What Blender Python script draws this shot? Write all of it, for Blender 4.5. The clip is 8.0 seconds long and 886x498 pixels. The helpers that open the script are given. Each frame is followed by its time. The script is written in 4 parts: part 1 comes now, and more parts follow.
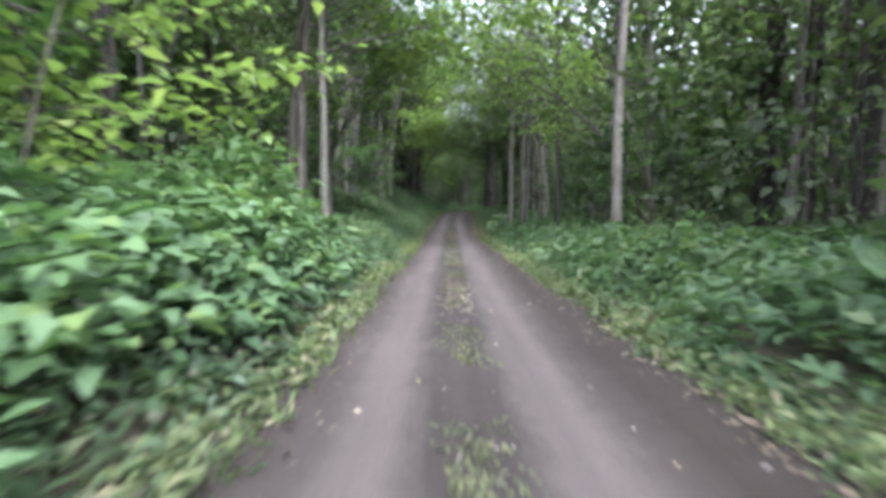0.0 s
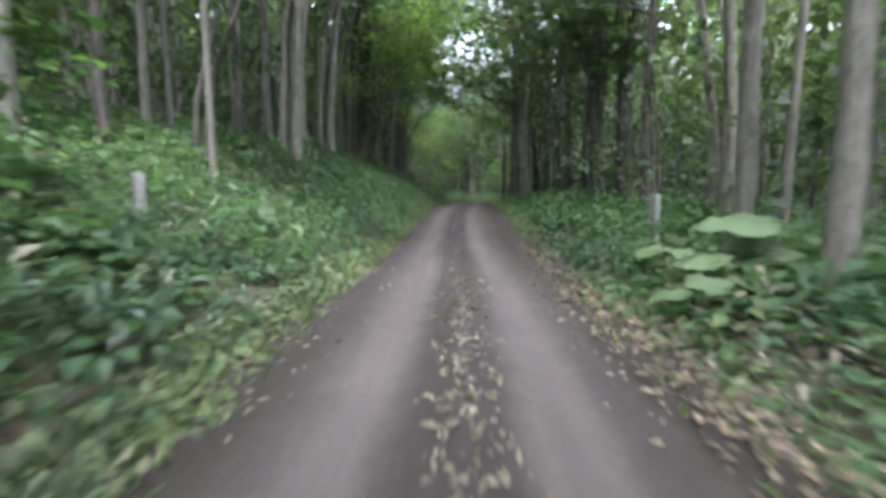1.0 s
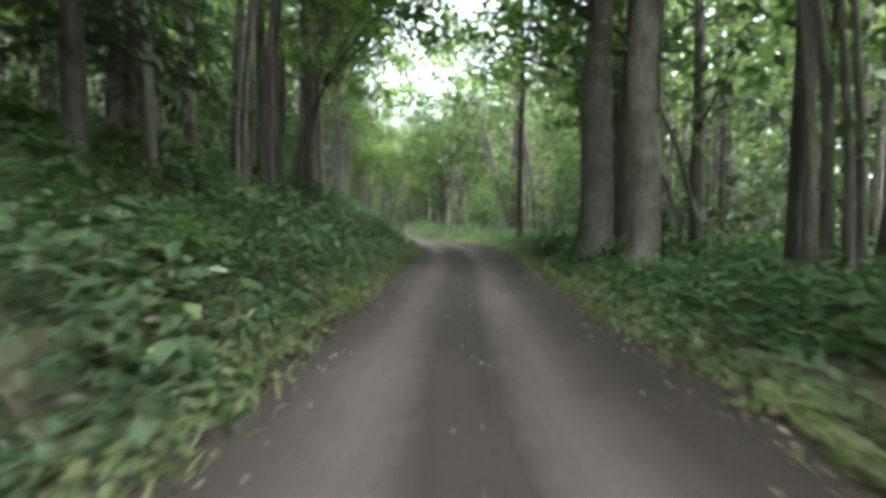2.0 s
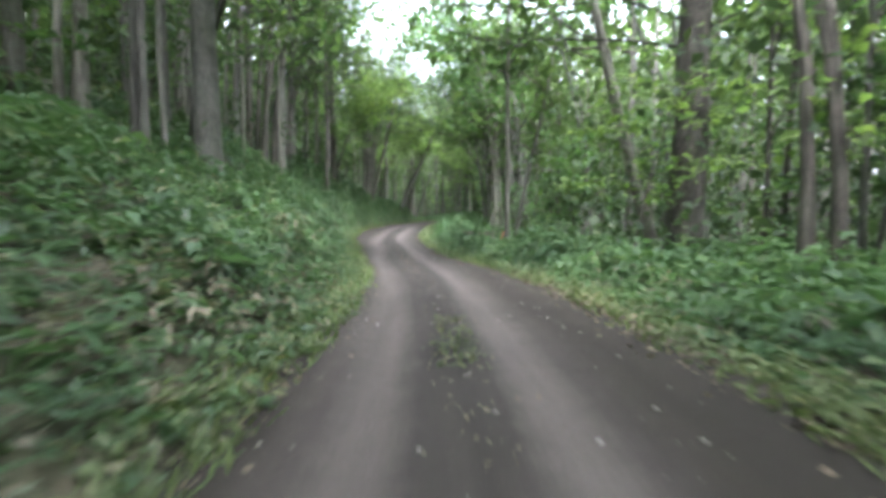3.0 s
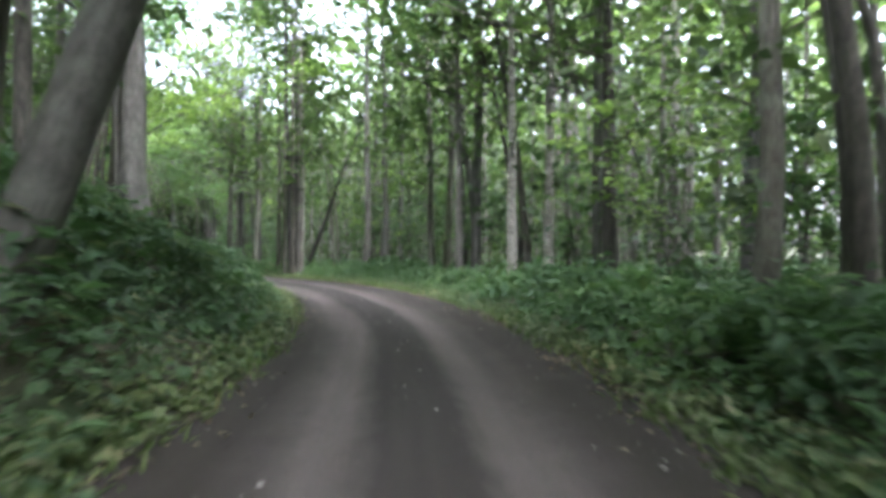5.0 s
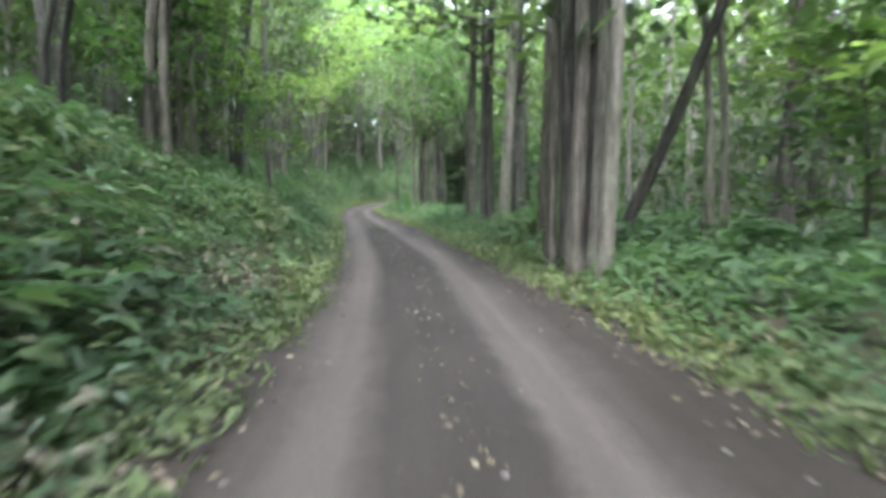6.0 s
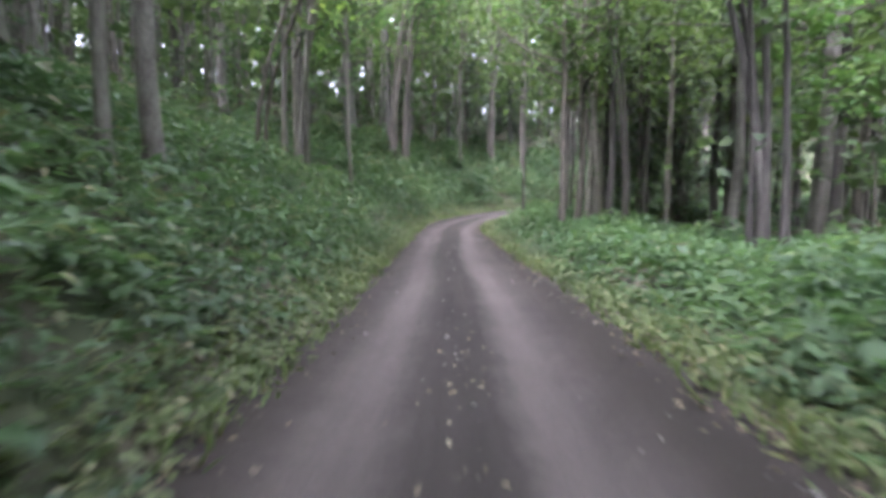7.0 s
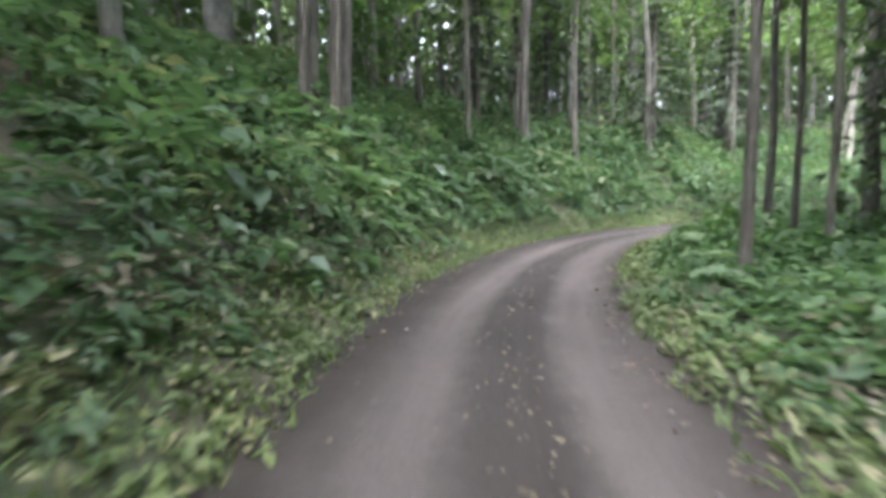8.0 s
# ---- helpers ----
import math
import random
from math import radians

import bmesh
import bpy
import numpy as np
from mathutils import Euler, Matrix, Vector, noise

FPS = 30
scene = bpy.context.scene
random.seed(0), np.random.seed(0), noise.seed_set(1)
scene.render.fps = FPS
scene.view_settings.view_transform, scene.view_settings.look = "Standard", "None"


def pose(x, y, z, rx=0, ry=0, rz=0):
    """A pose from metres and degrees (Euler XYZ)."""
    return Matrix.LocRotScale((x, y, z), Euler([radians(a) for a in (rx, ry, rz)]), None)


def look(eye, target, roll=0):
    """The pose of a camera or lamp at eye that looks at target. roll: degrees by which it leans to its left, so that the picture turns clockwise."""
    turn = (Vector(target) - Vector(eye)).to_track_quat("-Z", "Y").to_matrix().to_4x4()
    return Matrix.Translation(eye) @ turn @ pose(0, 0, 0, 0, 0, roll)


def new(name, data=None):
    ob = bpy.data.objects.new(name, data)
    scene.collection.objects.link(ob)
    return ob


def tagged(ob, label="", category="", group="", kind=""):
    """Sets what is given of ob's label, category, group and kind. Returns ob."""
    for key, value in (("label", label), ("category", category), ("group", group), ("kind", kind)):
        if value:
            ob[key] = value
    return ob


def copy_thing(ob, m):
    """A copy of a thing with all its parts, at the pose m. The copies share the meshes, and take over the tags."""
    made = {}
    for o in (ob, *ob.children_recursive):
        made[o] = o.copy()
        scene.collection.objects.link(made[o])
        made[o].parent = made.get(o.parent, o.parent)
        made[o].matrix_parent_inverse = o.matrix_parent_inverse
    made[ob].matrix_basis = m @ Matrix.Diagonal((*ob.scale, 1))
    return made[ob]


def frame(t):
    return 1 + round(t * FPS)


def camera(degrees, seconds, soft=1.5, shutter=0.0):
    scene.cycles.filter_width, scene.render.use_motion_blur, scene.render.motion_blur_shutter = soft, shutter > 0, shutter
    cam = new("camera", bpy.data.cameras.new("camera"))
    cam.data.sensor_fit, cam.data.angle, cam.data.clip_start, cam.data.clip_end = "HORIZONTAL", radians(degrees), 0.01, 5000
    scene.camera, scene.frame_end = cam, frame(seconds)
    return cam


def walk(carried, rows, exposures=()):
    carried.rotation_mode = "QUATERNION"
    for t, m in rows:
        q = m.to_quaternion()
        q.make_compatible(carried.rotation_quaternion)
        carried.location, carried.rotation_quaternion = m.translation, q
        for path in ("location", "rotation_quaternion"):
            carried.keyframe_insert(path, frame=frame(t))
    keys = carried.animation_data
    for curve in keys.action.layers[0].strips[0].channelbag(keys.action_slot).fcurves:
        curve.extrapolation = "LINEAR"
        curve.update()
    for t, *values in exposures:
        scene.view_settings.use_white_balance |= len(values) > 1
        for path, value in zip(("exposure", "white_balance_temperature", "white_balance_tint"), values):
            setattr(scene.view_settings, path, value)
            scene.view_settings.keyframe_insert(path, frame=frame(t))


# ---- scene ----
cam = camera(82.1, 8.0, soft=4.1, shutter=0.11)
PATH = [
    (0, (-0.07, 0.00, 0.98), (0.135, 9.964, 0.120), -0.1),
    (0.2, (0.09, 5.34, 0.88), (0.275, 15.292, -0.104), 0.1),
    (0.5, (0.43, 13.35, 0.75), (0.515, 23.273, -0.452), 0.9),
    (0.8, (0.61, 21.35, 0.65), (0.767, 31.310, -0.274), 0.1),
    (1, (0.84, 26.70, 0.61), (1.014, 36.645, -0.424), -0.2),
    (1.2, (0.96, 32.03, 0.63), (1.291, 42.001, -0.057), -0.5),
    (1.5, (1.34, 39.93, 0.78), (1.785, 49.914, 0.585), -0.3),
    (1.7, (1.58, 45.13, 1.01), (2.152, 55.099, 0.571), -0.1),
    (2, (2.08, 52.84, 1.31), (2.820, 62.794, 0.793), 0.0),
    (2.25, (2.66, 59.26, 1.41), (3.419, 69.219, 0.892), 0.0),
    (2.5, (3.34, 65.79, 1.44), (4.027, 75.751, 0.804), -0.1),
    (2.8, (4.09, 73.78, 1.43), (4.480, 83.745, 0.649), -0.8),
    (3, (4.25, 79.21, 1.42), (4.066, 89.187, 0.753), -0.1),
    (3.2, (4.15, 84.64, 1.37), (3.208, 94.562, 0.497), 0.2),
    (3.5, (3.24, 92.58, 1.31), (1.346, 102.368, 0.521), 1.2),
    (3.8, (1.83, 100.27, 1.30), (0.079, 110.066, 0.320), -0.1),
    (4, (0.94, 105.30, 1.40), (-0.316, 115.222, 1.173), -0.7),
    (4.2, (0.50, 110.29, 1.56), (-0.009, 120.281, 1.527), -0.4),
    (4.45, (0.34, 116.35, 1.82), (1.035, 126.330, 1.893), 0.0),
    (4.7, (0.90, 122.20, 1.99), (2.453, 132.081, 2.048), 0.0),
    (4.95, (1.59, 127.82, 2.05), (3.151, 137.701, 2.043), 0.0),
    (5.3, (2.06, 135.46, 2.06), (2.249, 145.451, 1.724), 0.1),
    (5.5, (1.89, 139.73, 2.04), (0.518, 149.604, 1.313), -0.1),
    (5.8, (0.76, 145.92, 2.00), (-2.514, 155.313, 0.998), 0.4),
    (6, (-0.73, 149.78, 1.96), (-4.861, 158.798, 0.727), -0.3),
    (6.2, (-2.58, 153.49, 1.91), (-7.533, 162.095, 0.740), -0.5),
    (6.5, (-5.93, 158.92, 1.82), (-11.743, 166.994, 0.822), 0.9),
    (6.8, (-9.71, 164.30, 1.70), (-15.578, 172.323, 0.550), 0.0),
    (7, (-12.26, 168.01, 1.59), (-18.182, 175.988, 0.453), -0.3),
    (7.2, (-14.92, 171.60, 1.45), (-20.813, 179.656, 0.836), 0.1),
    (7.5, (-18.76, 176.75, 1.30), (-24.649, 184.759, 0.181), 0.5),
    (7.8, (-22.35, 181.73, 1.21), (-28.192, 189.777, 0.162), 0.2),
    (8, (-24.70, 184.88, 1.21), (-30.525, 192.959, 0.362), -0.8),
]
# The camera's own metering: seconds, stops, kelvin, tint.
LIGHT_METER = [
    (0.0, 3.04, 5580, 19), (0.5, 2.94, 5420, 14), (1.0, 3.59, 5560, 16), (1.5, 3.91, 5700, 14), (2.3, 4.24, 6050, 11),
    (3.0, 4.04, 5670, 12), (3.5, 3.94, 5600, 12), (4.0, 3.54, 5500, 21), (4.7, 4.02, 5600, 17), (5.5, 4.11, 5650, 14), (6.0, 4.39, 5650, 13),
    (6.5, 4.32, 5500, 25), (7.0, 4.19, 5600, 28), (7.5, 4.06, 5550, 17), (8.0, 3.98, 5700, 16),
]
walk(cam, [(t, look(eye, target, roll)) for t, eye, target, roll in PATH], exposures=LIGHT_METER)

# ---- light: a bright hazy sky over a forest, weak wide sun ----
SUN_ELEVATION, SUN_TURN = radians(60), radians(172)
world = bpy.data.worlds.new("sky")
scene.world = world
world.use_nodes = True
wn = world.node_tree.nodes
sky = wn.new("ShaderNodeTexSky")
sky.sky_type = "NISHITA"
sky.sun_disc = False
sky.sun_elevation, sky.sun_rotation = SUN_ELEVATION, SUN_TURN
sky.air_density, sky.dust_density, sky.ozone_density = 1.0, 6.5, 0.5
wn["Background"].inputs["Strength"].default_value = 0.16
veil = wn.new("ShaderNodeHueSaturation")      # thin white cloud takes most of the blue out
veil.inputs["Saturation"].default_value = 0.22
world.node_tree.links.new(sky.outputs["Color"], veil.inputs["Color"])
world.node_tree.links.new(veil.outputs["Color"], wn["Background"].inputs["Color"])
sun = new("sun", bpy.data.lights.new("sun", "SUN"))
sun.data.energy, sun.data.angle, sun.data.color = 0.38, radians(40), (1.0, 0.95, 0.86)
sun.matrix_world = look((0, 0, 30), Vector((0, 0, 30)) + Vector((-math.sin(SUN_TURN) * math.cos(SUN_ELEVATION), -math.cos(SUN_TURN) * math.cos(SUN_ELEVATION), -math.sin(SUN_ELEVATION))))

# ---- the lie of the land ----
# The forest track: points of its middle line, 10 m apart.
ROAD = [
    (0.08, -40.00, -0.25), (0.04, -10.00, -0.30), (0.10, 0.00, -0.47), (0.35, 10.00, -0.65),
    (0.69, 19.99, -0.79), (1.01, 29.99, -0.84), (1.41, 39.98, -0.67), (1.98, 49.96, -0.22),
    (2.85, 59.92, -0.03), (3.89, 69.87, -0.02), (4.42, 79.85, -0.04), (3.77, 89.82, -0.12),
    (2.09, 99.68, -0.16), (0.59, 109.56, 0.08), (0.72, 119.54, 0.49), (1.90, 129.47, 0.61),
    (2.12, 139.45, 0.59), (-0.29, 149.11, 0.52), (-5.11, 157.86, 0.39), (-10.82, 166.07, 0.20),
    (-16.65, 174.19, -0.08), (-22.58, 182.25, -0.24), (-27.75, 190.79, -0.16), (-29.91, 200.47, 0.04),
    (-27.97, 210.22, 0.20), (-23.32, 219.05, 0.34), (-17.27, 227.00, 0.48), (-10.57, 234.43, 0.61),
    (-3.70, 241.69, 0.75),
]


def spline(points, step=0.5):
    """Catmull-Rom curve through the points, in even steps."""
    p = np.array(points)
    p = np.vstack([2 * p[0] - p[1], p, 2 * p[-1] - p[-2]])
    out = []
    for i in range(1, len(p) - 2):
        u = np.linspace(0, 1, 40, endpoint=False)[:, None]
        a, b, c, d = p[i - 1:i + 3]
        out.append(0.5 * (2 * b + (c - a) * u + (2 * a - 5 * b + 4 * c - d) * u**2 + (3 * b - a - 3 * c + d) * u**3))
    line = np.vstack(out)
    run = np.r_[0, np.cumsum(np.linalg.norm(np.diff(line[:, :2], axis=0), axis=1))]
    even = np.arange(0, run[-1], step)
    return np.stack([np.interp(even, run, line[:, k]) for k in range(3)], 1)


LINE = spline(ROAD)
STEP = 0.5
_d = np.gradient(LINE[:, :2], axis=0)
AHEAD = _d / np.linalg.norm(_d, axis=1)[:, None]
RIGHT = np.stack([AHEAD[:, 1], -AHEAD[:, 0]], 1)
S0 = float(np.argmin(np.abs(LINE[:120, 1])) * STEP)      # run of the line at the start of the drive
RUN = np.arange(len(LINE)) * STEP - S0                    # metres along the track


def along(x, y):
    """Metres along the track and to its right, for arrays of places."""
    x, y = np.atleast_1d(x).astype(float), np.atleast_1d(y).astype(float)
    s, d = np.empty(len(x)), np.empty(len(x))
    for i in range(0, len(x), 4000):
        dx = x[i:i + 4000, None] - LINE[None, :, 0]
        dy = y[i:i + 4000, None] - LINE[None, :, 1]
        k = np.argmin(dx * dx + dy * dy, 1)
        r = np.arange(len(k))
        dx, dy = dx[r, k], dy[r, k]
        s[i:i + 4000] = RUN[k] + dx * AHEAD[k, 0] + dy * AHEAD[k, 1]
        side = dx * RIGHT[k, 0] + dy * RIGHT[k, 1]
        d[i:i + 4000] = np.sign(side) * np.hypot(dx, dy)
    return s, d


def place(s, d):
    """World x, y of a place s metres along the track and d to its right."""
    s, d = np.atleast_1d(s).astype(float), np.atleast_1d(d).astype(float)
    x, y = (np.interp(s, RUN, LINE[:, k]) + d * np.interp(s, RUN, RIGHT[:, k]) for k in range(2))
    return x, y


def smooth(u):
    u = np.clip(u, 0, 1)
    return u * u * (3 - 2 * u)


def waves(x, y, size, seed=0):
    """Soft random relief between -1 and 1."""
    r = np.random.RandomState(seed)
    out = 0
    for k in range(6):
        a, f, ph = r.uniform(0, 6.28), r.uniform(0.6, 1.7) * 6.28 / size, r.uniform(0, 6.28)
        out = out + np.sin((x * math.cos(a) + y * math.sin(a)) * f + ph)
    return out / 3.2


# Where the bare track ends and the plants begin, to its left and right.
EDGE_RUN = (-60, 4, 18, 26, 33, 38, 46, 56, 64, 80, 88, 93, 99, 103, 108, 116, 120, 126, 134, 146, 152, 158, 166, 172, 180, 190, 196, 203, 260)
EDGE_LEFT = (1.35, 1.35, 1.46, 1.5, 1.75, 1.55, 1.55, 1.6, 1.62, 1.58, 1.4, 1.32, 1.5, 1.65, 2.0, 2.5, 2.1, 2.3, 1.8, 1.53, 1.52, 1.36, 1.45, 1.42, 1.58, 1.46, 1.55, 1.85, 1.7)
EDGE_RIGHT = (1.95, 1.95, 1.75, 1.55, 1.6, 1.8, 2.1, 2.0, 1.95, 2.35, 2.4, 2.2, 1.6, 1.6, 1.75, 1.8, 1.72, 1.65, 1.9, 2.25, 2.1, 1.75, 1.65, 1.85, 1.95, 1.7, 1.35, 1.45, 1.6)


def beyond(s, d):
    """Metres outside the edge of the bare track (negative on it)."""
    return np.where(d < 0, -d - np.interp(s, EDGE_RUN, EDGE_LEFT), d - np.interp(s, EDGE_RUN, EDGE_RIGHT))


# Width of the grass strip between the bare track and the herbs.
VERGE_RUN = (-60, 20, 40, 60, 85, 98, 108, 118, 135, 150, 158, 166, 180, 195, 205, 260)
VERGE_LEFT = (0.1, 0.1, 0.15, 0.2, 0.15, 0.3, 0.2, 0.1, 0.2, 0.25, 0.2, 0.3, 0.45, 0.75, 0.95, 0.8)
VERGE_RIGHT = (0.15, 0.2, 0.3, 0.3, 0.45, 0.65, 0.75, 0.65, 0.35, 0.5, 0.6, 0.55, 0.35, 0.4, 0.5, 0.5)


def verge(s, d):
    return np.where(d < 0, np.interp(s, VERGE_RUN, VERGE_LEFT), np.interp(s, VERGE_RUN, VERGE_RIGHT))


# Left bank: steepness of its foot, and of the hillside behind it, along the track.
BANK_RUN = (-60, 8, 20, 32, 45, 60, 80, 95, 104, 122, 134, 146, 158, 175, 188, 205, 260)
BANK_FOOT = (0.08, 0.12, 0.20, 0.40, 0.52, 0.52, 0.50, 0.58, 0.85, 0.80, 0.52, 0.48, 0.54, 0.50, 0.62, 0.80, 0.75)
BANK_BACK = (0.02, 0.03, 0.06, 0.14, 0.22, 0.22, 0.28, 0.45, 0.50, 0.45, 0.30, 0.25, 0.28, 0.28, 0.40, 0.50, 0.50)
# Right verge: height of the ground behind it, against the track.
SIDE_RUN = (-60, 30, 60, 90, 105, 118, 132, 150, 175, 200, 260)
SIDE_RISE = (0.0, 0.05, 0.0, -0.1, -0.5, -0.6, -0.1, 0.0, 0.0, -0.3, -0.6)


def lie(s, d):
    """Height of the ground above the middle of the track."""
    foot, back = np.interp(s, BANK_RUN, BANK_FOOT), np.interp(s, BANK_RUN, BANK_BACK)
    out = beyond(s, d) - 0.25
    left = np.where(d < 0, np.clip(out, 0, None), 0)
    low = np.clip(left, 0, 5.5)
    rise = foot * (low - 0.5 * smooth(low / 1.0) * 0.5) * smooth(left / 0.8) + back * 22 * (1 - np.exp(-np.clip(left - 5.5, 0, 60) / 22))
    right = np.where(d > 0, np.clip(out, 0, None), 0)
    rise = rise + np.interp(s, SIDE_RUN, SIDE_RISE) * smooth((right - 0.8) / 5.0) + 0.10 * smooth(right / 0.6)
    return rise + 0.10 * smooth(left / 0.5)


def height(x, y):
    """Height of the ground (without the track's own relief)."""
    s, d = along(x, y)
    off = smooth(beyond(s, d) / 2.0)
    return np.interp(s, RUN, LINE[:, 2]) + lie(s, d) + off * (0.14 * waves(x, y, 7, 3) + 0.05 * waves(x, y, 2.2, 4))


# ---- materials ----
def material(name, rough=0.8):
    m = bpy.data.materials.new(name)
    m.use_nodes = True
    nt = m.node_tree
    b = nt.nodes["Principled BSDF"]
    b.inputs["Roughness"].default_value = rough
    b.inputs["Specular IOR Level"].default_value = 0.25
    return m, nt, b


def ramp(nt, source, stops):
    r = nt.nodes.new("ShaderNodeValToRGB")
    while len(r.color_ramp.elements) < len(stops):
        r.color_ramp.elements.new(0.5)
    for e, (at, c) in zip(r.color_ramp.elements, stops):
        e.position, e.color = at, (*c, 1)
    nt.links.new(source, r.inputs["Fac"])
    return r.outputs["Color"]


def noise_node(nt, scale, detail=4, coords=None, rough=0.55):
    n = nt.nodes.new("ShaderNodeTexNoise")
    n.inputs["Scale"].default_value, n.inputs["Detail"].default_value = scale, detail
    n.inputs["Roughness"].default_value = rough
    if coords is not None:
        nt.links.new(coords, n.inputs["Vector"])
    return n.outputs["Fac"]


def bump(nt, b, source, strength, distance):
    n = nt.nodes.new("ShaderNodeBump")
    n.inputs["Strength"].default_value, n.inputs["Distance"].default_value = strength, distance
    nt.links.new(source, n.inputs["Height"])
    nt.links.new(n.outputs["Normal"], b.inputs["Normal"])


def mix(nt, fac, a, b, blend="MIX"):
    n = nt.nodes.new("ShaderNodeMix")
    n.data_type, n.blend_type = "RGBA", blend
    for socket, v in ((n.inputs["Factor"], fac), (n.inputs["A"], a), (n.inputs["B"], b)):
        if isinstance(v, (int, float)):
            socket.default_value = v
        elif isinstance(v, tuple):
            socket.default_value = (*v, 1)
        else:
            nt.links.new(v, socket)
    return n.outputs["Result"]


def place_coords(nt):
    g = nt.nodes.new("ShaderNodeNewGeometry")
    return g.outputs["Position"]


def soil_material():
    m, nt, b = material("forest_soil", 0.95)
    p = place_coords(nt)
    c = ramp(nt, noise_node(nt, 3.0, 6, p), [(0.3, (0.040, 0.034, 0.023)), (0.55, (0.070, 0.060, 0.040)), (0.75, (0.115, 0.095, 0.064))])
    g = ramp(nt, noise_node(nt, 0.6, 5, p), [(0.4, (0, 0, 0)), (0.62, (1, 1, 1))])
    nt.links.new(mix(nt, g, c, (0.036, 0.052, 0.022)), b.inputs["Base Color"])
    bump(nt, b, noise_node(nt, 9.0, 6, p), 0.7, 0.06)
    return m


def track_material():
    """Packed volcanic grit: pale wheel lines, darker loose grit between and outside them."""
    m, nt, b = material("packed_grit", 0.95)
    uv = nt.nodes.new("ShaderNodeUVMap")
    uv.uv_map = "track"
    sep = nt.nodes.new("ShaderNodeSeparateXYZ")
    nt.links.new(uv.outputs["UV"], sep.inputs[0])
    p = place_coords(nt)
    wob = nt.nodes.new("ShaderNodeMath")
    wob.operation = "MULTIPLY_ADD"
    nt.links.new(noise_node(nt, 0.16, 2, p), wob.inputs[0])
    wob.inputs[1].default_value = 0.10
    nt.links.new(sep.outputs["X"], wob.inputs[2])
    # across the track: 0 at the left edge, 1 at the right edge (3.6 m), plus wobble
    edge = (0.032, 0.027, 0.022)
    dark, mid, pale = (0.038, 0.033, 0.029), (0.056, 0.048, 0.043), (0.085, 0.074, 0.067)
    at = lambda d: (d + 1.8) / 3.6 + 0.09
    ragged = nt.nodes.new("ShaderNodeMath")
    ragged.operation = "MULTIPLY_ADD"
    nt.links.new(noise_node(nt, 3.2, 5, p, 0.65), ragged.inputs[0])
    ragged.inputs[1].default_value = 0.08
    nt.links.new(wob.outputs[0], ragged.inputs[2])
    band = ramp(nt, ragged.outputs[0], [(at(-1.40), edge), (at(-1.10), mid), (at(-0.90), pale), (at(-0.68), pale), (at(-0.42), dark), (at(0.42), dark), (at(0.64), pale), (at(0.90), pale), (at(1.10), mid), (at(1.40), edge)])
    fine = ramp(nt, noise_node(nt, 55.0, 5, p, 0.7), [(0.3, (0.62, 0.62, 0.62)), (0.7, (1.35, 1.33, 1.3))])
    c = mix(nt, 0.8, band, fine, "MULTIPLY")
    run = nt.nodes.new("ShaderNodeMapping")
    run.inputs["Scale"].default_value = (11.0, 0.55, 1.0)
    nt.links.new(uv.outputs["UV"], run.inputs["Vector"])
    streak = ramp(nt, noise_node(nt, 1.0, 4, run.outputs["Vector"]), [(0.32, (0.80, 0.79, 0.79)), (0.7, (1.14, 1.13, 1.12))])
    c = mix(nt, 0.9, c, streak, "MULTIPLY")
    patch = ramp(nt, noise_node(nt, 0.35, 4, p), [(0.35, (0.86, 0.85, 0.85)), (0.68, (1.1, 1.09, 1.08))])
    c = mix(nt, 0.9, c, patch, "MULTIPLY")
    nt.links.new(c, b.inputs["Base Color"])
    bump(nt, b, noise_node(nt, 70.0, 6, p, 0.7), 0.6, 0.015)
    return m


def leaf_material(name, dark, light, tip=None, gloss=0.45, lucent=0.35):
    """Leaves: each its own shade; light also comes through them."""
    m, nt, b = material(name, gloss)
    g = nt.nodes.new("ShaderNodeNewGeometry")
    c = ramp(nt, g.outputs["Random Per Island"], [(0.0, dark), (0.84, light), (1.0, tip or light)])
    patch = ramp(nt, noise_node(nt, 0.35, 4, g.outputs["Position"]), [(0.35, (0.65, 0.7, 0.75)), (0.65, (1.25, 1.2, 1.1))])
    c = mix(nt, 0.8, c, patch, "MULTIPLY")
    nt.links.new(c, b.inputs["Base Color"])
    b.inputs["Specular IOR Level"].default_value = 0.42
    t = nt.nodes.new("ShaderNodeBsdfTranslucent")
    nt.links.new(mix(nt, 1.0, c, (1.15, 1.28, 0.78), "MULTIPLY"), t.inputs["Color"])
    mx = nt.nodes.new("ShaderNodeMixShader")
    mx.inputs[0].default_value = lucent
    nt.links.new(b.outputs[0], mx.inputs[1])
    nt.links.new(t.outputs[0], mx.inputs[2])
    nt.links.new(mx.outputs[0], nt.nodes["Material Output"].inputs["Surface"])
    return m


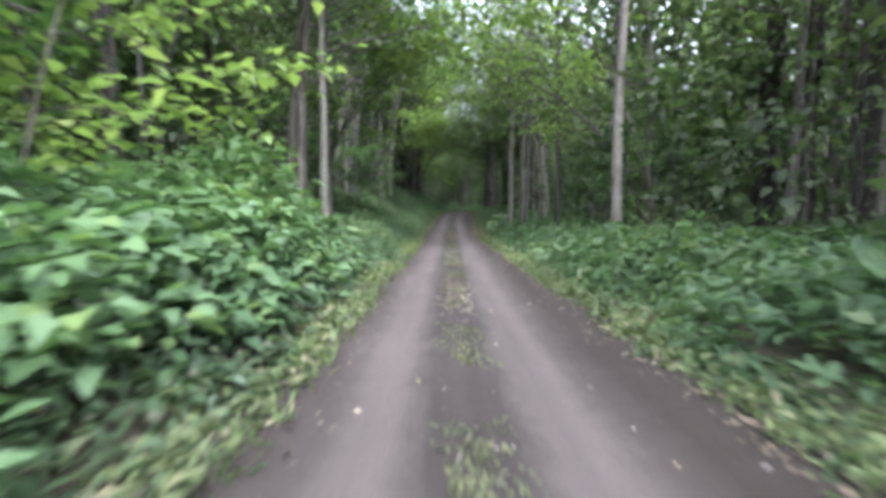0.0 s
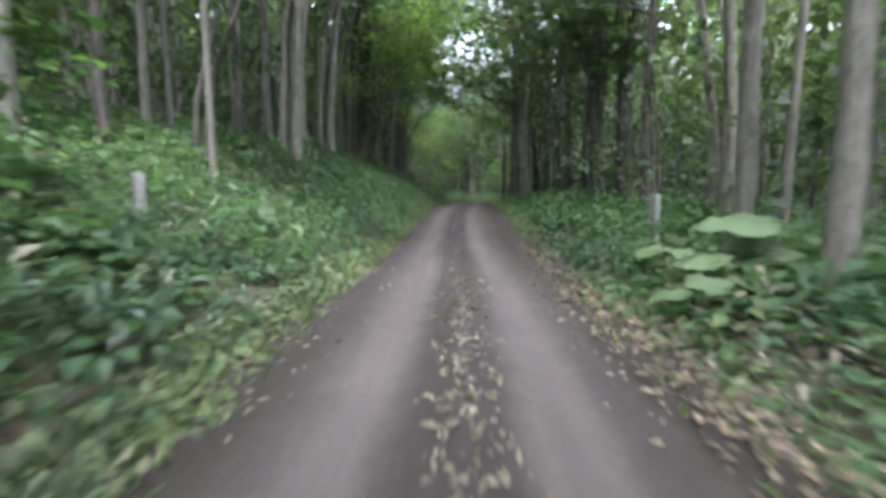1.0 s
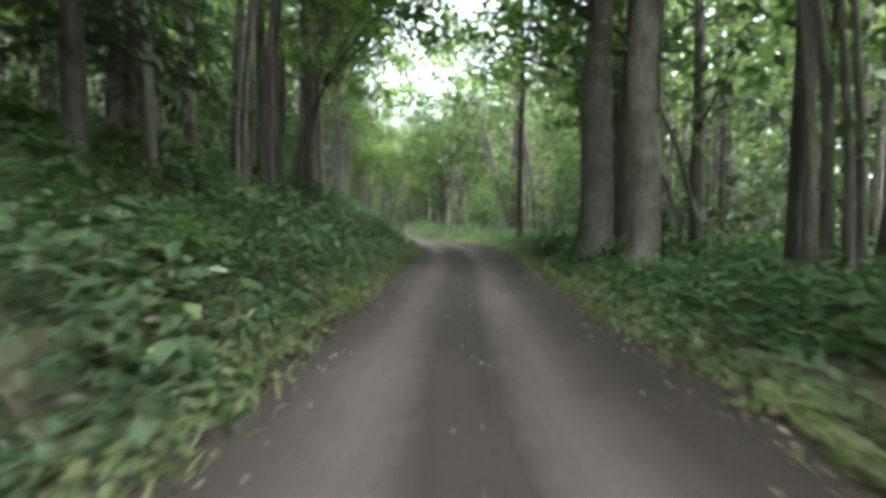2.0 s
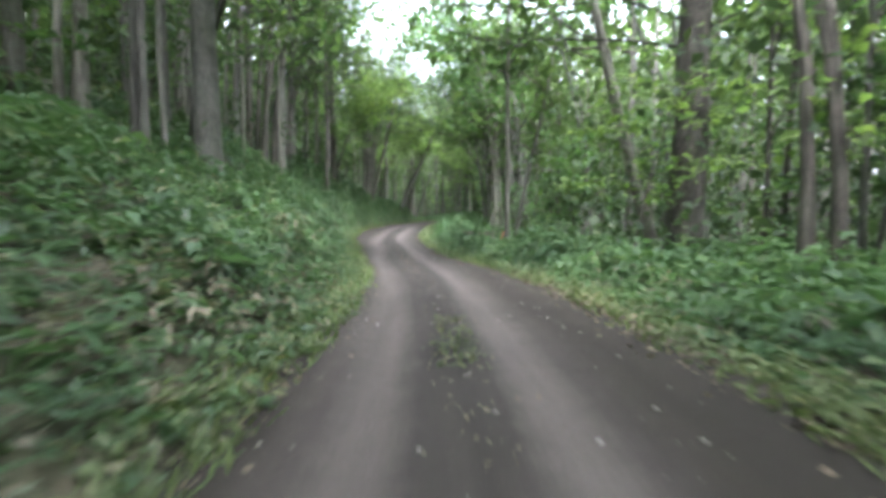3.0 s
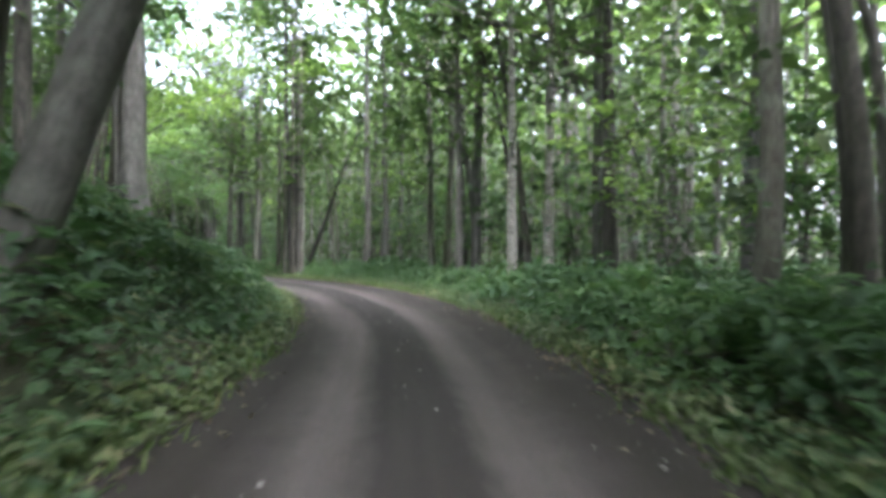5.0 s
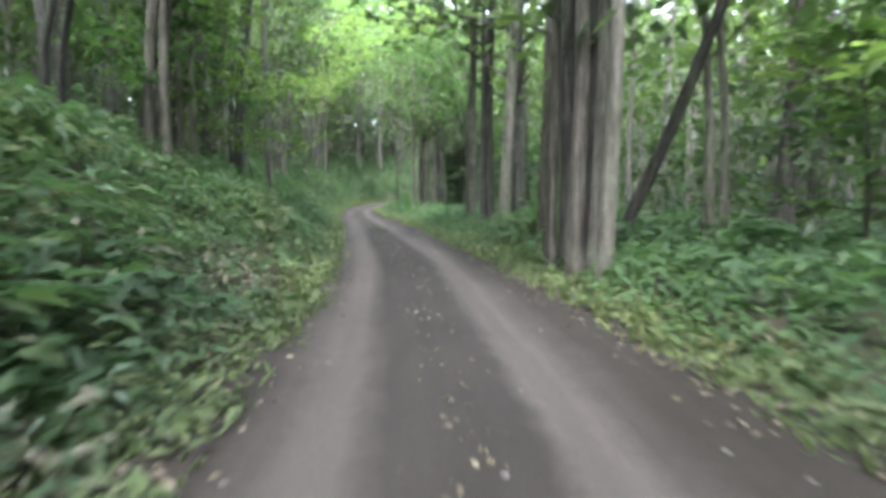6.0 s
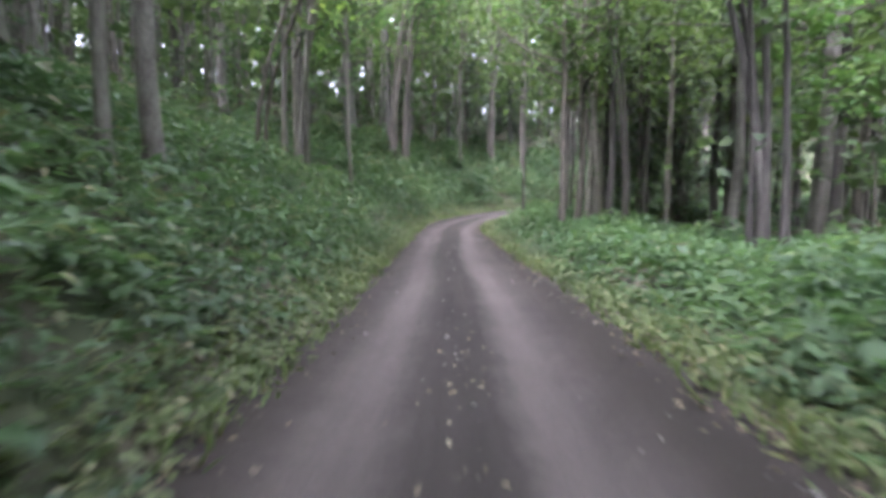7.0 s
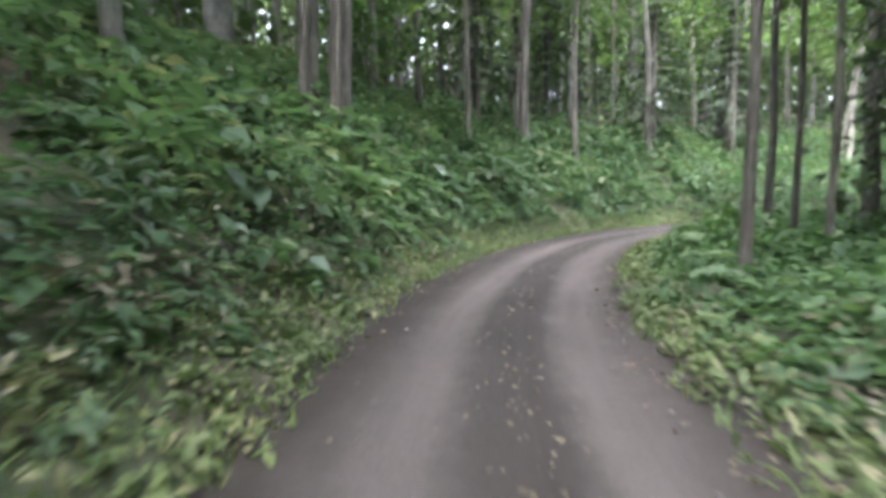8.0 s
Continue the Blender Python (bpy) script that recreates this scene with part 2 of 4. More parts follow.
def bark_material(name, dark, mid, light, scale=6.0, stretch=0.18, blotch=0.5):
    """Bark with upright furrows, lichen and weather stains; each tree a little different."""
    m, nt, b = material(name, 0.9)
    tc = nt.nodes.new("ShaderNodeTexCoord")
    info = nt.nodes.new("ShaderNodeObjectInfo")
    mp = nt.nodes.new("ShaderNodeMapping")
    mp.inputs["Scale"].default_value = (1, 1, stretch)
    nt.links.new(tc.outputs["Object"], mp.inputs["Vector"])
    n = noise_node(nt, scale, 7, mp.outputs["Vector"], 0.65)
    c = ramp(nt, n, [(0.3, dark), (0.5, mid), (0.72, light)])
    spots = ramp(nt, noise_node(nt, 2.2, 4, tc.outputs["Object"]), [(0.45, (0, 0, 0)), (0.7, (blotch, blotch, blotch))])
    c = mix(nt, spots, c, (0.20, 0.215, 0.17))
    shade = ramp(nt, info.outputs["Random"], [(0, (0.65, 0.65, 0.68)), (1, (1.3, 1.25, 1.2))])
    cracks = ramp(nt, noise_node(nt, scale * 4.5, 5, mp.outputs["Vector"], 0.7), [(0.36, (0.55, 0.54, 0.53)), (0.58, (1.15, 1.14, 1.12))])
    c = mix(nt, 0.75, c, cracks, "MULTIPLY")
    nt.links.new(mix(nt, 1.0, c, shade, "MULTIPLY"), b.inputs["Base Color"])
    bump(nt, b, n, 0.9, 0.03)
    return m


SOIL = soil_material()
GRIT = track_material()


# ---- mesh makers ----
def mesh_from(name, verts, faces, material=None, smooth_shade=False):
    """A mesh from arrays of places and of equal-sided faces."""
    verts, faces = np.asarray(verts, np.float32), np.asarray(faces, np.int32)
    me = bpy.data.meshes.new(name)
    me.vertices.add(len(verts))
    me.vertices.foreach_set("co", verts.ravel())
    n, k = faces.shape
    me.loops.add(n * k)
    me.loops.foreach_set("vertex_index", faces.ravel())
    me.polygons.add(n)
    me.polygons.foreach_set("loop_start", np.arange(0, n * k, k, dtype=np.int32))
    if smooth_shade:
        me.polygons.foreach_set("use_smooth", np.ones(n, bool))
    me.update(calc_edges=True)
    if material:
        me.materials.append(material)
    return me


def sheet(name, xs, ys, z, material):
    """A grid sheet: z is an array of len(ys) by len(xs)."""
    X, Y = np.meshgrid(xs, ys)
    v = np.stack([X, Y, z], -1).reshape(-1, 3)
    i = np.arange(len(xs) * len(ys)).reshape(len(ys), len(xs))
    f = np.stack([i[:-1, :-1], i[:-1, 1:], i[1:, 1:], i[1:, :-1]], -1).reshape(-1, 4)
    return mesh_from(name, v, f, material, True)


# ---- ground: one sheet to the horizon ----
GRID = []


def ground_at(x, y):
    """Height of the ground sheet itself."""
    ax, ay, z = GRID
    i, j = np.clip(np.searchsorted(ax, x) - 1, 0, len(ax) - 2), np.clip(np.searchsorted(ay, y) - 1, 0, len(ay) - 2)
    u, v = (x - ax[i]) / (ax[i + 1] - ax[i]), (y - ay[j]) / (ay[j + 1] - ay[j])
    return (1 - v) * ((1 - u) * z[j, i] + u * z[j, i + 1]) + v * ((1 - u) * z[j + 1, i] + u * z[j + 1, i + 1])


def build_ground():
    ax = np.r_[-1500, -800, -400, -220, np.arange(-150, -60, 5), np.arange(-60, 38, 0.85), np.arange(38, 130, 5), 220, 400, 800, 1500]
    ay = np.r_[-1500, -800, -300, np.arange(-150, -20, 10), np.arange(-20, 240, 0.85), np.arange(240, 330, 5), 400, 600, 900, 1600]
    X, Y = np.meshgrid(ax, ay)
    z = height(X.ravel(), Y.ravel())
    s, d = along(X.ravel(), Y.ravel())
    z = z - 0.12 * (1 - smooth((beyond(s, d) - 0.15) / 0.8))
    z = np.minimum(z, 30)
    GRID.extend([ax, ay, z.reshape(X.shape)])
    return tagged(new("ground", sheet("ground", ax, ay, z.reshape(X.shape), SOIL)), "dark forest soil under the undergrowth, rising into a bank", "ground", kind="structure")


# Half the width of the loose crown between the wheel lines, along the track.
CROWN_RUN = (-40, 0, 30, 45, 85, 95, 108, 140, 154, 164, 176, 187, 198, 260)
CROWN_HALF = (0.28, 0.28, 0.30, 0.25, 0.33, 0.44, 0.24, 0.33, 0.46, 0.46, 0.30, 0.25, 0.30, 0.30)


def build_track():
    """The gravel track: two worn wheel lines, a low crown between them and loose shoulders."""
    ds = np.array([-3.4, -3.0, -2.6, -2.3, -2.0, -1.8, -1.6, -1.35, -1.1, -0.9, -0.75, -0.6, -0.5, -0.4, -0.3, -0.2, -0.1, 0.1, 0.2, 0.3, 0.4, 0.5, 0.6, 0.75, 0.85, 1.05, 1.3, 1.55, 1.75, 2.0, 2.3, 2.6, 3.0, 3.4])
    cross = np.interp(ds, [-3.4, -1.35, -0.8, -0.3, 0.3, 0.8, 1.35, 3.4], [0.03, 0.03, -0.02, 0.05, 0.05, -0.02, 0.03, 0.03])
    run = RUN[(RUN > -36) & (RUN < RUN[-1] - 6)]
    S, D = np.meshgrid(run, ds, indexing="ij")
    x, y = place(S.ravel(), D.ravel())
    edge = smooth((np.abs(D.ravel()) - 1.1) / 0.8)
    z = np.interp(S.ravel(), RUN, LINE[:, 2]) + np.tile(cross, len(run)) - 0.35 * smooth((beyond(S.ravel(), D.ravel()) - 0.3) / 0.7) + 0.012 * waves(x, y, 1.1, 8) + 0.03 * edge * waves(x, y, 0.8, 9)
    i = np.arange(S.size).reshape(S.shape)
    f = np.stack([i[:-1, :-1], i[:-1, 1:], i[1:, 1:], i[1:, :-1]], -1).reshape(-1, 4)
    me = mesh_from("road", np.stack([x, y, z], 1), f, GRIT, True)
    uv = me.uv_layers.new(name="track")
    crown = np.interp(S.ravel(), CROWN_RUN, CROWN_HALF)
    a = np.abs(D.ravel())
    worn = np.sign(D.ravel()) * np.where(a < crown, a * 0.45 / crown, np.where(a < 1.4, 0.45 + (a - crown) * 0.95 / (1.4 - crown), a))
    flat = np.stack([(worn + 1.8) / 3.6, S.ravel() / 3.6], 1)[f.ravel()]
    uv.data.foreach_set("uv", flat.astype(np.float32).ravel())
    return tagged(new("road", me), "narrow grey-brown gravel track with two pale wheel lines", "road", kind="structure")


ground = build_ground()
road = build_track()


# ---- leaves and wood: mesh makers ----


def leaves(centre, azimuth, pitch, length, width, fold=0.22, roll=None):
    """Folded pointed leaves, two triangles each. Returns places and faces."""
    n = len(centre)
    ca, sa, cp, sp = np.cos(azimuth), np.sin(azimuth), np.cos(pitch), np.sin(pitch)
    f = np.stack([ca * cp, sa * cp, sp], 1)
    side = np.stack([-sa, ca, 0 * sa], 1)
    up = np.cross(f, side)
    if roll is not None:
        c, s = np.cos(roll)[:, None], np.sin(roll)[:, None]
        side, up = c * side + s * up, c * up - s * side
    L, W = np.reshape(length, (-1, 1)) * np.ones((n, 1)), np.reshape(width, (-1, 1)) * np.ones((n, 1))
    mid = centre + f * L * 0.42
    v = np.stack([centre, mid - side * W / 2 + up * W * fold, centre + f * L - np.array([0, 0, 1]) * L * 0.12, mid + side * W / 2 + up * W * fold], 1)
    k = np.arange(n)[:, None] * 4
    faces = np.stack([k + [0, 1, 2], k + [0, 2, 3]], 1).reshape(-1, 3)
    return v.reshape(-1, 3), faces


def joined(parts):
    """Several (places, faces) as one."""
    vs, fs, n = [], [], 0
    for v, f in parts:
        vs.append(v)
        fs.append(f + n)
        n += len(v)
    return np.vstack(vs), np.vstack(fs)


def tube(points, radii, sides=8):
    """A tapering round stem along points; quads."""
    p, r = np.asarray(points, float), np.asarray(radii, float)
    t = np.gradient(p, axis=0)
    t /= np.linalg.norm(t, axis=1)[:, None]
    ref = np.where(np.abs(t[:, 2:3]) > 0.9, [[1.0, 0, 0]], [[0, 0, 1.0]])
    a = np.cross(t, ref)
    a /= np.linalg.norm(a, axis=1)[:, None]
    b = np.cross(t, a)
    ang = np.arange(sides) * 2 * math.pi / sides
    v = p[:, None] + r[:, None, None] * (np.cos(ang)[None, :, None] * a[:, None] + np.sin(ang)[None, :, None] * b[:, None])
    i = np.arange(len(p) * sides).reshape(len(p), sides)
    j = np.roll(i, -1, 1)
    return v.reshape(-1, 3), np.stack([i[:-1], j[:-1], j[1:], i[1:]], -1).reshape(-1, 4)


def spread(n, d_low, d_high, s_low=-6, s_high=250, side=0, seed=0):
    """Random places beside the track: x, y, metres along it and to its right."""
    r = np.random.RandomState(seed)
    xs, ys = LINE[:, 0], LINE[:, 1]
    x = r.uniform(xs.min() - d_high, xs.max() + d_high, n)
    y = r.uniform(-8, ys.max() + d_high, n)
    s, d = along(x, y)
    ok = (np.abs(d) > d_low) & (np.abs(d) < d_high) & (s > s_low) & (s < s_high)
    if side:
        ok &= d * side > 0
    return x[ok], y[ok], s[ok], d[ok], r


# ---- leaf and bark materials ----
HERB = leaf_material("herb_leaves", (0.062, 0.110, 0.050), (0.086, 0.144, 0.064), (0.14, 0.185, 0.085), 0.55, 0.48)
BAMBOO = leaf_material("dwarf_bamboo_leaves", (0.066, 0.108, 0.056), (0.090, 0.142, 0.072), (0.20, 0.19, 0.12), 0.38, 0.46)
# Broad thicket leaves, coloured lighter to look sunlit.
BIG_LEAF = leaf_material("sunlit_tone_thicket_leaves", (0.085, 0.150, 0.068), (0.12, 0.20, 0.085), (0.18, 0.26, 0.09), 0.55, 0.38)
GRASS = leaf_material("verge_grass", (0.075, 0.115, 0.040), (0.125, 0.170, 0.056), (0.20, 0.19, 0.10), 0.6, 0.35)
LOW_WEED = leaf_material("low_verge_weeds", (0.080, 0.108, 0.042), (0.120, 0.150, 0.058), (0.24, 0.215, 0.13), 0.6, 0.3)
WEEDS = leaf_material("track_weeds", (0.060, 0.074, 0.034), (0.098, 0.112, 0.050), (0.18, 0.17, 0.09), 0.6, 0.25)
LITTER = leaf_material("dead_leaves", (0.08, 0.060, 0.042), (0.16, 0.126, 0.090), (0.25, 0.215, 0.155), 0.8, 0.1)
CANOPY = leaf_material("tree_leaves", (0.056, 0.082, 0.036), (0.082, 0.115, 0.048), (0.115, 0.150, 0.058), 0.6, 0.58)
NEEDLES = leaf_material("fir_needles", (0.045, 0.064, 0.042), (0.070, 0.095, 0.058), (0.09, 0.115, 0.065), 0.7, 0.25)
# Young growth between the trunks, its colour darkened for the dimness of the wood.
SHADE = leaf_material("shaded_understorey_leaves", (0.044, 0.066, 0.034), (0.068, 0.098, 0.044), (0.10, 0.132, 0.054), 0.55, 0.48)
FRESH = leaf_material("sapling_leaves", (0.045, 0.088, 0.032), (0.080, 0.140, 0.044), (0.14, 0.21, 0.06), 0.5, 0.45)
# Yellow-green maple leaves, lightened in colour to look sunlit and backlit.
BRIGHT = leaf_material("lit_tone_maple_leaves", (0.115, 0.172, 0.050), (0.17, 0.235, 0.070), (0.23, 0.28, 0.10), 0.5, 0.55)
# Butterbur's own pale green; on the gap herbs it stands in for brighter light.
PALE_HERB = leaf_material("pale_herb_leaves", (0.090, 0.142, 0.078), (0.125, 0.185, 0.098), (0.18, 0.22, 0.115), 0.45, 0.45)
DRY = leaf_material("withered_fern", (0.12, 0.104, 0.072), (0.20, 0.178, 0.130), (0.29, 0.265, 0.20), 0.8, 0.2)
BARKS = {
    "g": bark_material("grey_brown_bark", (0.060, 0.057, 0.048), (0.108, 0.104, 0.088), (0.18, 0.174, 0.152)),
    # Real dark bark; on some trunks it stands in for shade.
    "d": bark_material("dark_bark", (0.032, 0.030, 0.025), (0.064, 0.059, 0.050), (0.115, 0.106, 0.091), 7.0, 0.2, 0.2),
    "p": bark_material("pale_bark", (0.072, 0.068, 0.058), (0.128, 0.122, 0.106), (0.20, 0.193, 0.172), 4.0, 0.5, 0.3),
    "b": bark_material("birch_bark", (0.07, 0.06, 0.055), (0.27, 0.26, 0.235), (0.40, 0.385, 0.36), 5.0, 2.4, 0.15),
}


# ---- trees ----
def limb_line(r, start, azimuth, lift, length, n=6):
    p, out, a, e = np.array(start, float), [np.array(start, float)], azimuth, lift
    for _ in range(n - 1):
        p = p + length / (n - 1) * np.array([math.cos(a) * math.cos(e), math.sin(a) * math.cos(e), math.sin(e)])
        a, e = a + r.normal(0, 0.18), e + r.normal(0.05, 0.12)
        out.append(p.copy())
    return np.array(out)


def leafy_mesh(name, v, f, wood, leaf_mat, wood_mat):
    """Leaves and the limbs that carry them, as one mesh with two materials."""
    tris = [(wv, np.vstack([wf[:, [0, 1, 2]], wf[:, [0, 2, 3]]])) for wv, wf in wood]
    av, af = joined([(v, f)] + tris)
    me = mesh_from(name, av, af, leaf_mat)
    me.materials.append(wood_mat)
    kind = np.zeros(len(af), np.int32)
    kind[len(f):] = 1
    me.polygons.foreach_set("material_index", kind)
    return me


def tree_meshes(seed, tall=19.0, low=6.0, girth=0.2, wide=True):
    """A trunk with limbs (base radius girth) and the leaf crown that they carry."""
    r = np.random.RandomState(seed)
    zs = np.array([-0.5, 0.0, 0.25, 0.7, 1.5, 3, 4.5, 6, 8, 10, 12, 14, 16, tall]) if wide else np.array([-0.5, 0, 0.6, 3, 6, 9.5, 13, tall])
    bend = np.cumsum(r.normal(0, 0.07, (len(zs), 2)) * np.gradient(zs)[:, None] * 0.35, axis=0)
    bend -= bend[1]
    line = np.column_stack([bend, zs])
    rad = girth * np.interp(zs, [-0.5, 0, 0.25, 0.7, 1.5, tall], [1.6, 1.45, 1.2, 1.06, 1.0, 0.18])
    wood, crown = [], []
    for k in range(24 if wide else 11):
        over = k > 15
        z = r.uniform(max(low, 6.2), 14) if over else r.uniform(low * 0.85, tall - 2)
        at = np.array([np.interp(z, zs, line[:, i]) for i in range(3)])
        length = (r.uniform(3.0, 6.2) if wide else r.uniform(2.0, 4.2)) * (1.2 - 0.5 * z / tall)
        if over:
            length = r.uniform(5.0, 8.0)
        limb = limb_line(r, at, r.uniform(-0.7, 0.7) if over else r.uniform(0, 6.28), r.uniform(0.1, 0.5) if over else r.uniform(0.15, 0.8), length)
        wood.append(tube(limb[[0, 1, 3, 5]] if wide else limb[::2], np.linspace(0.30 * girth, 0.05 * girth, 4 if wide else 3), 4 if wide else 3))
        crown += [limb[2], limb[3], limb[4], limb[5]] if wide else [limb[3], limb[4], limb[5]]
        if wide:
            twig = limb_line(r, limb[2], r.uniform(0, 6.28), r.uniform(0, 0.6), length * 0.5, 4)
            wood.append(tube(twig[[0, 1, 3]], np.linspace(0.12 * girth, 0.03 * girth, 3), 3))
            crown.append(twig[3])
    crown.append(line[-1])
    c = np.array(crown)
    n = 10 if wide else 9
    centre = np.repeat(c, n, 0) + r.normal(0, 1, (len(c) * n, 3)) * [0.95, 0.95, 0.4]
    m = len(centre)
    size = r.uniform(0.21, 0.42, m) if wide else r.uniform(0.36, 0.68, m)
    v, f = leaves(centre, r.uniform(0, 6.28, m), r.normal(-0.15, 0.35, m), size, size * 0.72, 0.15, r.normal(0, 0.5, m))
    tv, tf = tube(line, rad, 12 if wide else 7)
    return mesh_from("trunk", tv, tf, None, True), leafy_mesh("crown", v, f, wood, CANOPY, BARKS["d"])


SIZES = ((20, 6.5), (17, 5.5), (22, 8.0), (18, 6.0), (16, 5.0), (21, 7.0))
TREE_KINDS = [tree_meshes(100 + k, tall, low) for k, (tall, low) in enumerate(SIZES)]
TREE_KINDS += [tree_meshes(120 + k, tall, low * 0.8, 0.2, False) for k, (tall, low) in enumerate(SIZES)]
TRUNKS = {}
for bark, mat in BARKS.items():
    for k, (trunk_mesh, _) in enumerate(TREE_KINDS):
        me = trunk_mesh.copy()
        me.materials.append(mat)
        TRUNKS[bark, k] = me
TREE_WORDS = {"g": "grey-brown bark", "d": "dark furrowed bark", "p": "pale smooth bark", "b": "white peeling birch bark"}


def make_tree(x, y, radius, bark, k, turn=0.0, lean=0.0, leafy=True):
    """A forest tree: an Empty at its base, with a trunk and a crown."""
    z = float(ground_at(np.array([x]), np.array([y]))[0])
    slim = "slender" if radius < 0.13 else ("stout" if radius > 0.3 else "tall")
    root = tagged(new("tree"), f"{slim} forest tree with {TREE_WORDS[bark]} in the undergrowth", "tree", "forest trees along the track")
    root.matrix_basis = Matrix.Translation((x, y, z)) @ Euler((0, radians(lean), 0)).to_matrix().to_4x4() @ Euler((0, 0, turn)).to_matrix().to_4x4()
    trunk = new("trunk", TRUNKS[bark, k])
    trunk.parent = root
    g = radius / 0.2
    trunk.scale = (g, g, 1) if g < 1.6 else (g, g, 1.05)
    if leafy:
        crown = new("crown", TREE_KINDS[k][1])
        crown.parent = root
        c = min(max(g, 0.8), 1.35)
        crown.scale = (c, c, 1)
    return root


# Trees near the track: metres along it, metres to its right, radius, bark, lean.
TREES_START = [
    # The first eight are added out of view, to shade the start.
    (-9, 5.5, 0.25, "g", 0), (-5, -6.5, 0.2, "g", 0), (-2.5, 6.5, 0.22, "d", 0), (2, 8, 0.24, "g", 0),
    (5.5, 7.4, 0.18, "g", 0), (6.5, 6.4, 0.18, "d", 0), (7, -8.5, 0.2, "g", 0), (9.5, 9.5, 0.2, "d", 0),
    (11.8, -7.8, 0.2, "d", 0), (15.8, -9.5, 0.1, "g", 0), (16.8, 5.4, 0.17, "p", 0),
]
TREES_VERGE = [
    (16.8, -9.6, 0.14, "p", 0), (18, 14.6, 0.55, "d", 0), (18.7, -8.7, 0.16, "d", 0), (19.3, -4.8, 0.16, "g", 0),
    # Dark bark at 22 and 23.5 m stands in for the wood's shade.
    (19.3, -9.6, 0.13, "g", 0), (21.7, 14.5, 0.55, "d", 0), (22.2, 8.4, 0.18, "g", 0), (22, -5.4, 0.17, "d", 0),
    (23.8, 14.4, 0.55, "d", 0), (23.5, -5.6, 0.15, "d", 0), (26.3, 8.1, 0.21, "p", 0),
]
TREES_MARKER = [
    (29, 6, 0.13, "d", 0), (30.2, 4.4, 0.11, "p", 0), (31.7, 3.7, 0.14, "p", 0), (33.9, -9.8, 0.12, "d", 0),
    (35.6, 4.9, 0.17, "g", 0), (36.4, -6.7, 0.12, "d", 0), (37.3, 6.7, 0.1, "g", 0), (37.4, -5.1, 0.08, "g", 0),
    (38.4, -11.4, 0.11, "d", 0), (39.9, -8, 0.12, "g", 0), (40.5, -7.7, 0.09, "g", 0),
]
TREES_POSTS = [
    (42.9, -12.3, 0.12, "g", 0), (43.9, -7.3, 0.12, "d", 0), (46.9, -7.5, 0.16, "p", 0), (47.1, 7.3, 0.2, "d", 0),
    (47.4, -9, 0.18, "g", 0), (50.1, -7.8, 0.06, "p", 0), (50.9, 7.5, 0.35, "d", 0), (50.8, -7.8, 0.2, "g", 0),
    (51.7, -7.7, 0.2, "g", 0), (52.2, 7.7, 0.17, "d", 0), (52.2, -9.7, 0.2, "d", 0),
]
TREES_RISE = [
    (52.9, 6.7, 0.35, "g", 0), (55, 6.8, 0.25, "d", 0), (55.2, 7.5, 0.22, "g", 0), (54.9, -7.8, 0.1, "g", 0),
    (55.9, -7.6, 0.23, "p", 0), (58.8, -7.3, 0.18, "d", 0), (59.4, -7.8, 0.22, "p", 0), (62.8, 6.4, 0.2, "g", 0),
    (63.1, 8.5, 0.31, "d", 0), (63.1, -6.3, 0.1, "g", 0), (64.2, 7.3, 0.16, "g", 0),
]
TREES_BROW = [
    (64.5, 4.1, 0.34, "g", 0), (65.4, -8.6, 0.2, "g", 0), (66.7, 3.6, 0.44, "g", 0), (67.8, 4.7, 0.17, "g", 0),
    (68.6, -8.3, 0.2, "g", 0), (70, 8, 0.25, "g", 0), (70.3, 6.6, 0.2, "g", 0), (70.3, -6.7, 0.17, "d", 0),
    (74.1, -7.3, 0.23, "p", 0), (74.9, 6.9, 0.24, "d", 0), (74.4, -6.1, 0.34, "p", 0),
]
TREES_BEND = [
    (76.6, -8.2, 0.18, "g", 0), (79.1, 3.6, 0.18, "d", 0), (82.5, -7, 0.2, "g", 0), (84, -7.8, 0.2, "g", 0),
    (85.6, 12.8, 0.53, "g", 0), (87.6, -7.9, 0.18, "d", 0), (92.7, -9.3, 0.2, "g", 0), (93.1, 10.4, 0.08, "d", 0),
    (93.8, -6.5, 0.09, "g", 0), (93.6, 8.2, 0.55, "d", 0), (93.5, 14.3, 0.11, "p", 0),
]
TREES_PILE = [
    (94.5, 14.8, 0.12, "p", 0), (95.2, 13.2, 0.12, "d", 0), (95.5, -5.9, 0.38, "g", 0), (96.9, 9.5, 0.25, "g", -16),
    (97.3, 3.7, 0.1, "p", 0), (99, 4.4, 0.08, "p", 12), (98.7, -8.1, 0.16, "d", 0), (103.3, -6.6, 0.08, "g", 0),
    (104.1, -9.2, 0.2, "g", 0), (105.3, -5.3, 0.07, "g", 0), (108.5, -7.6, 0.18, "d", 0),
]
TREES_SLOPE = [
    (112.6, -7.1, 0.16, "g", 0), (113.7, 6.5, 0.27, "p", 0), (115.2, 6.7, 0.09, "g", 0), (116.7, -8.5, 0.16, "g", 0),
    (117.9, -5.8, 0.16, "d", 0), (119.3, -8.9, 0.29, "g", 0), (119.6, 13.7, 0.16, "p", 0), (122.1, -9, 0.15, "g", 0),
    (121.7, 11.8, 0.17, "g", 0), (122.1, 9.1, 0.31, "g", 0), (122.6, -7, 0.2, "d", 0),
]
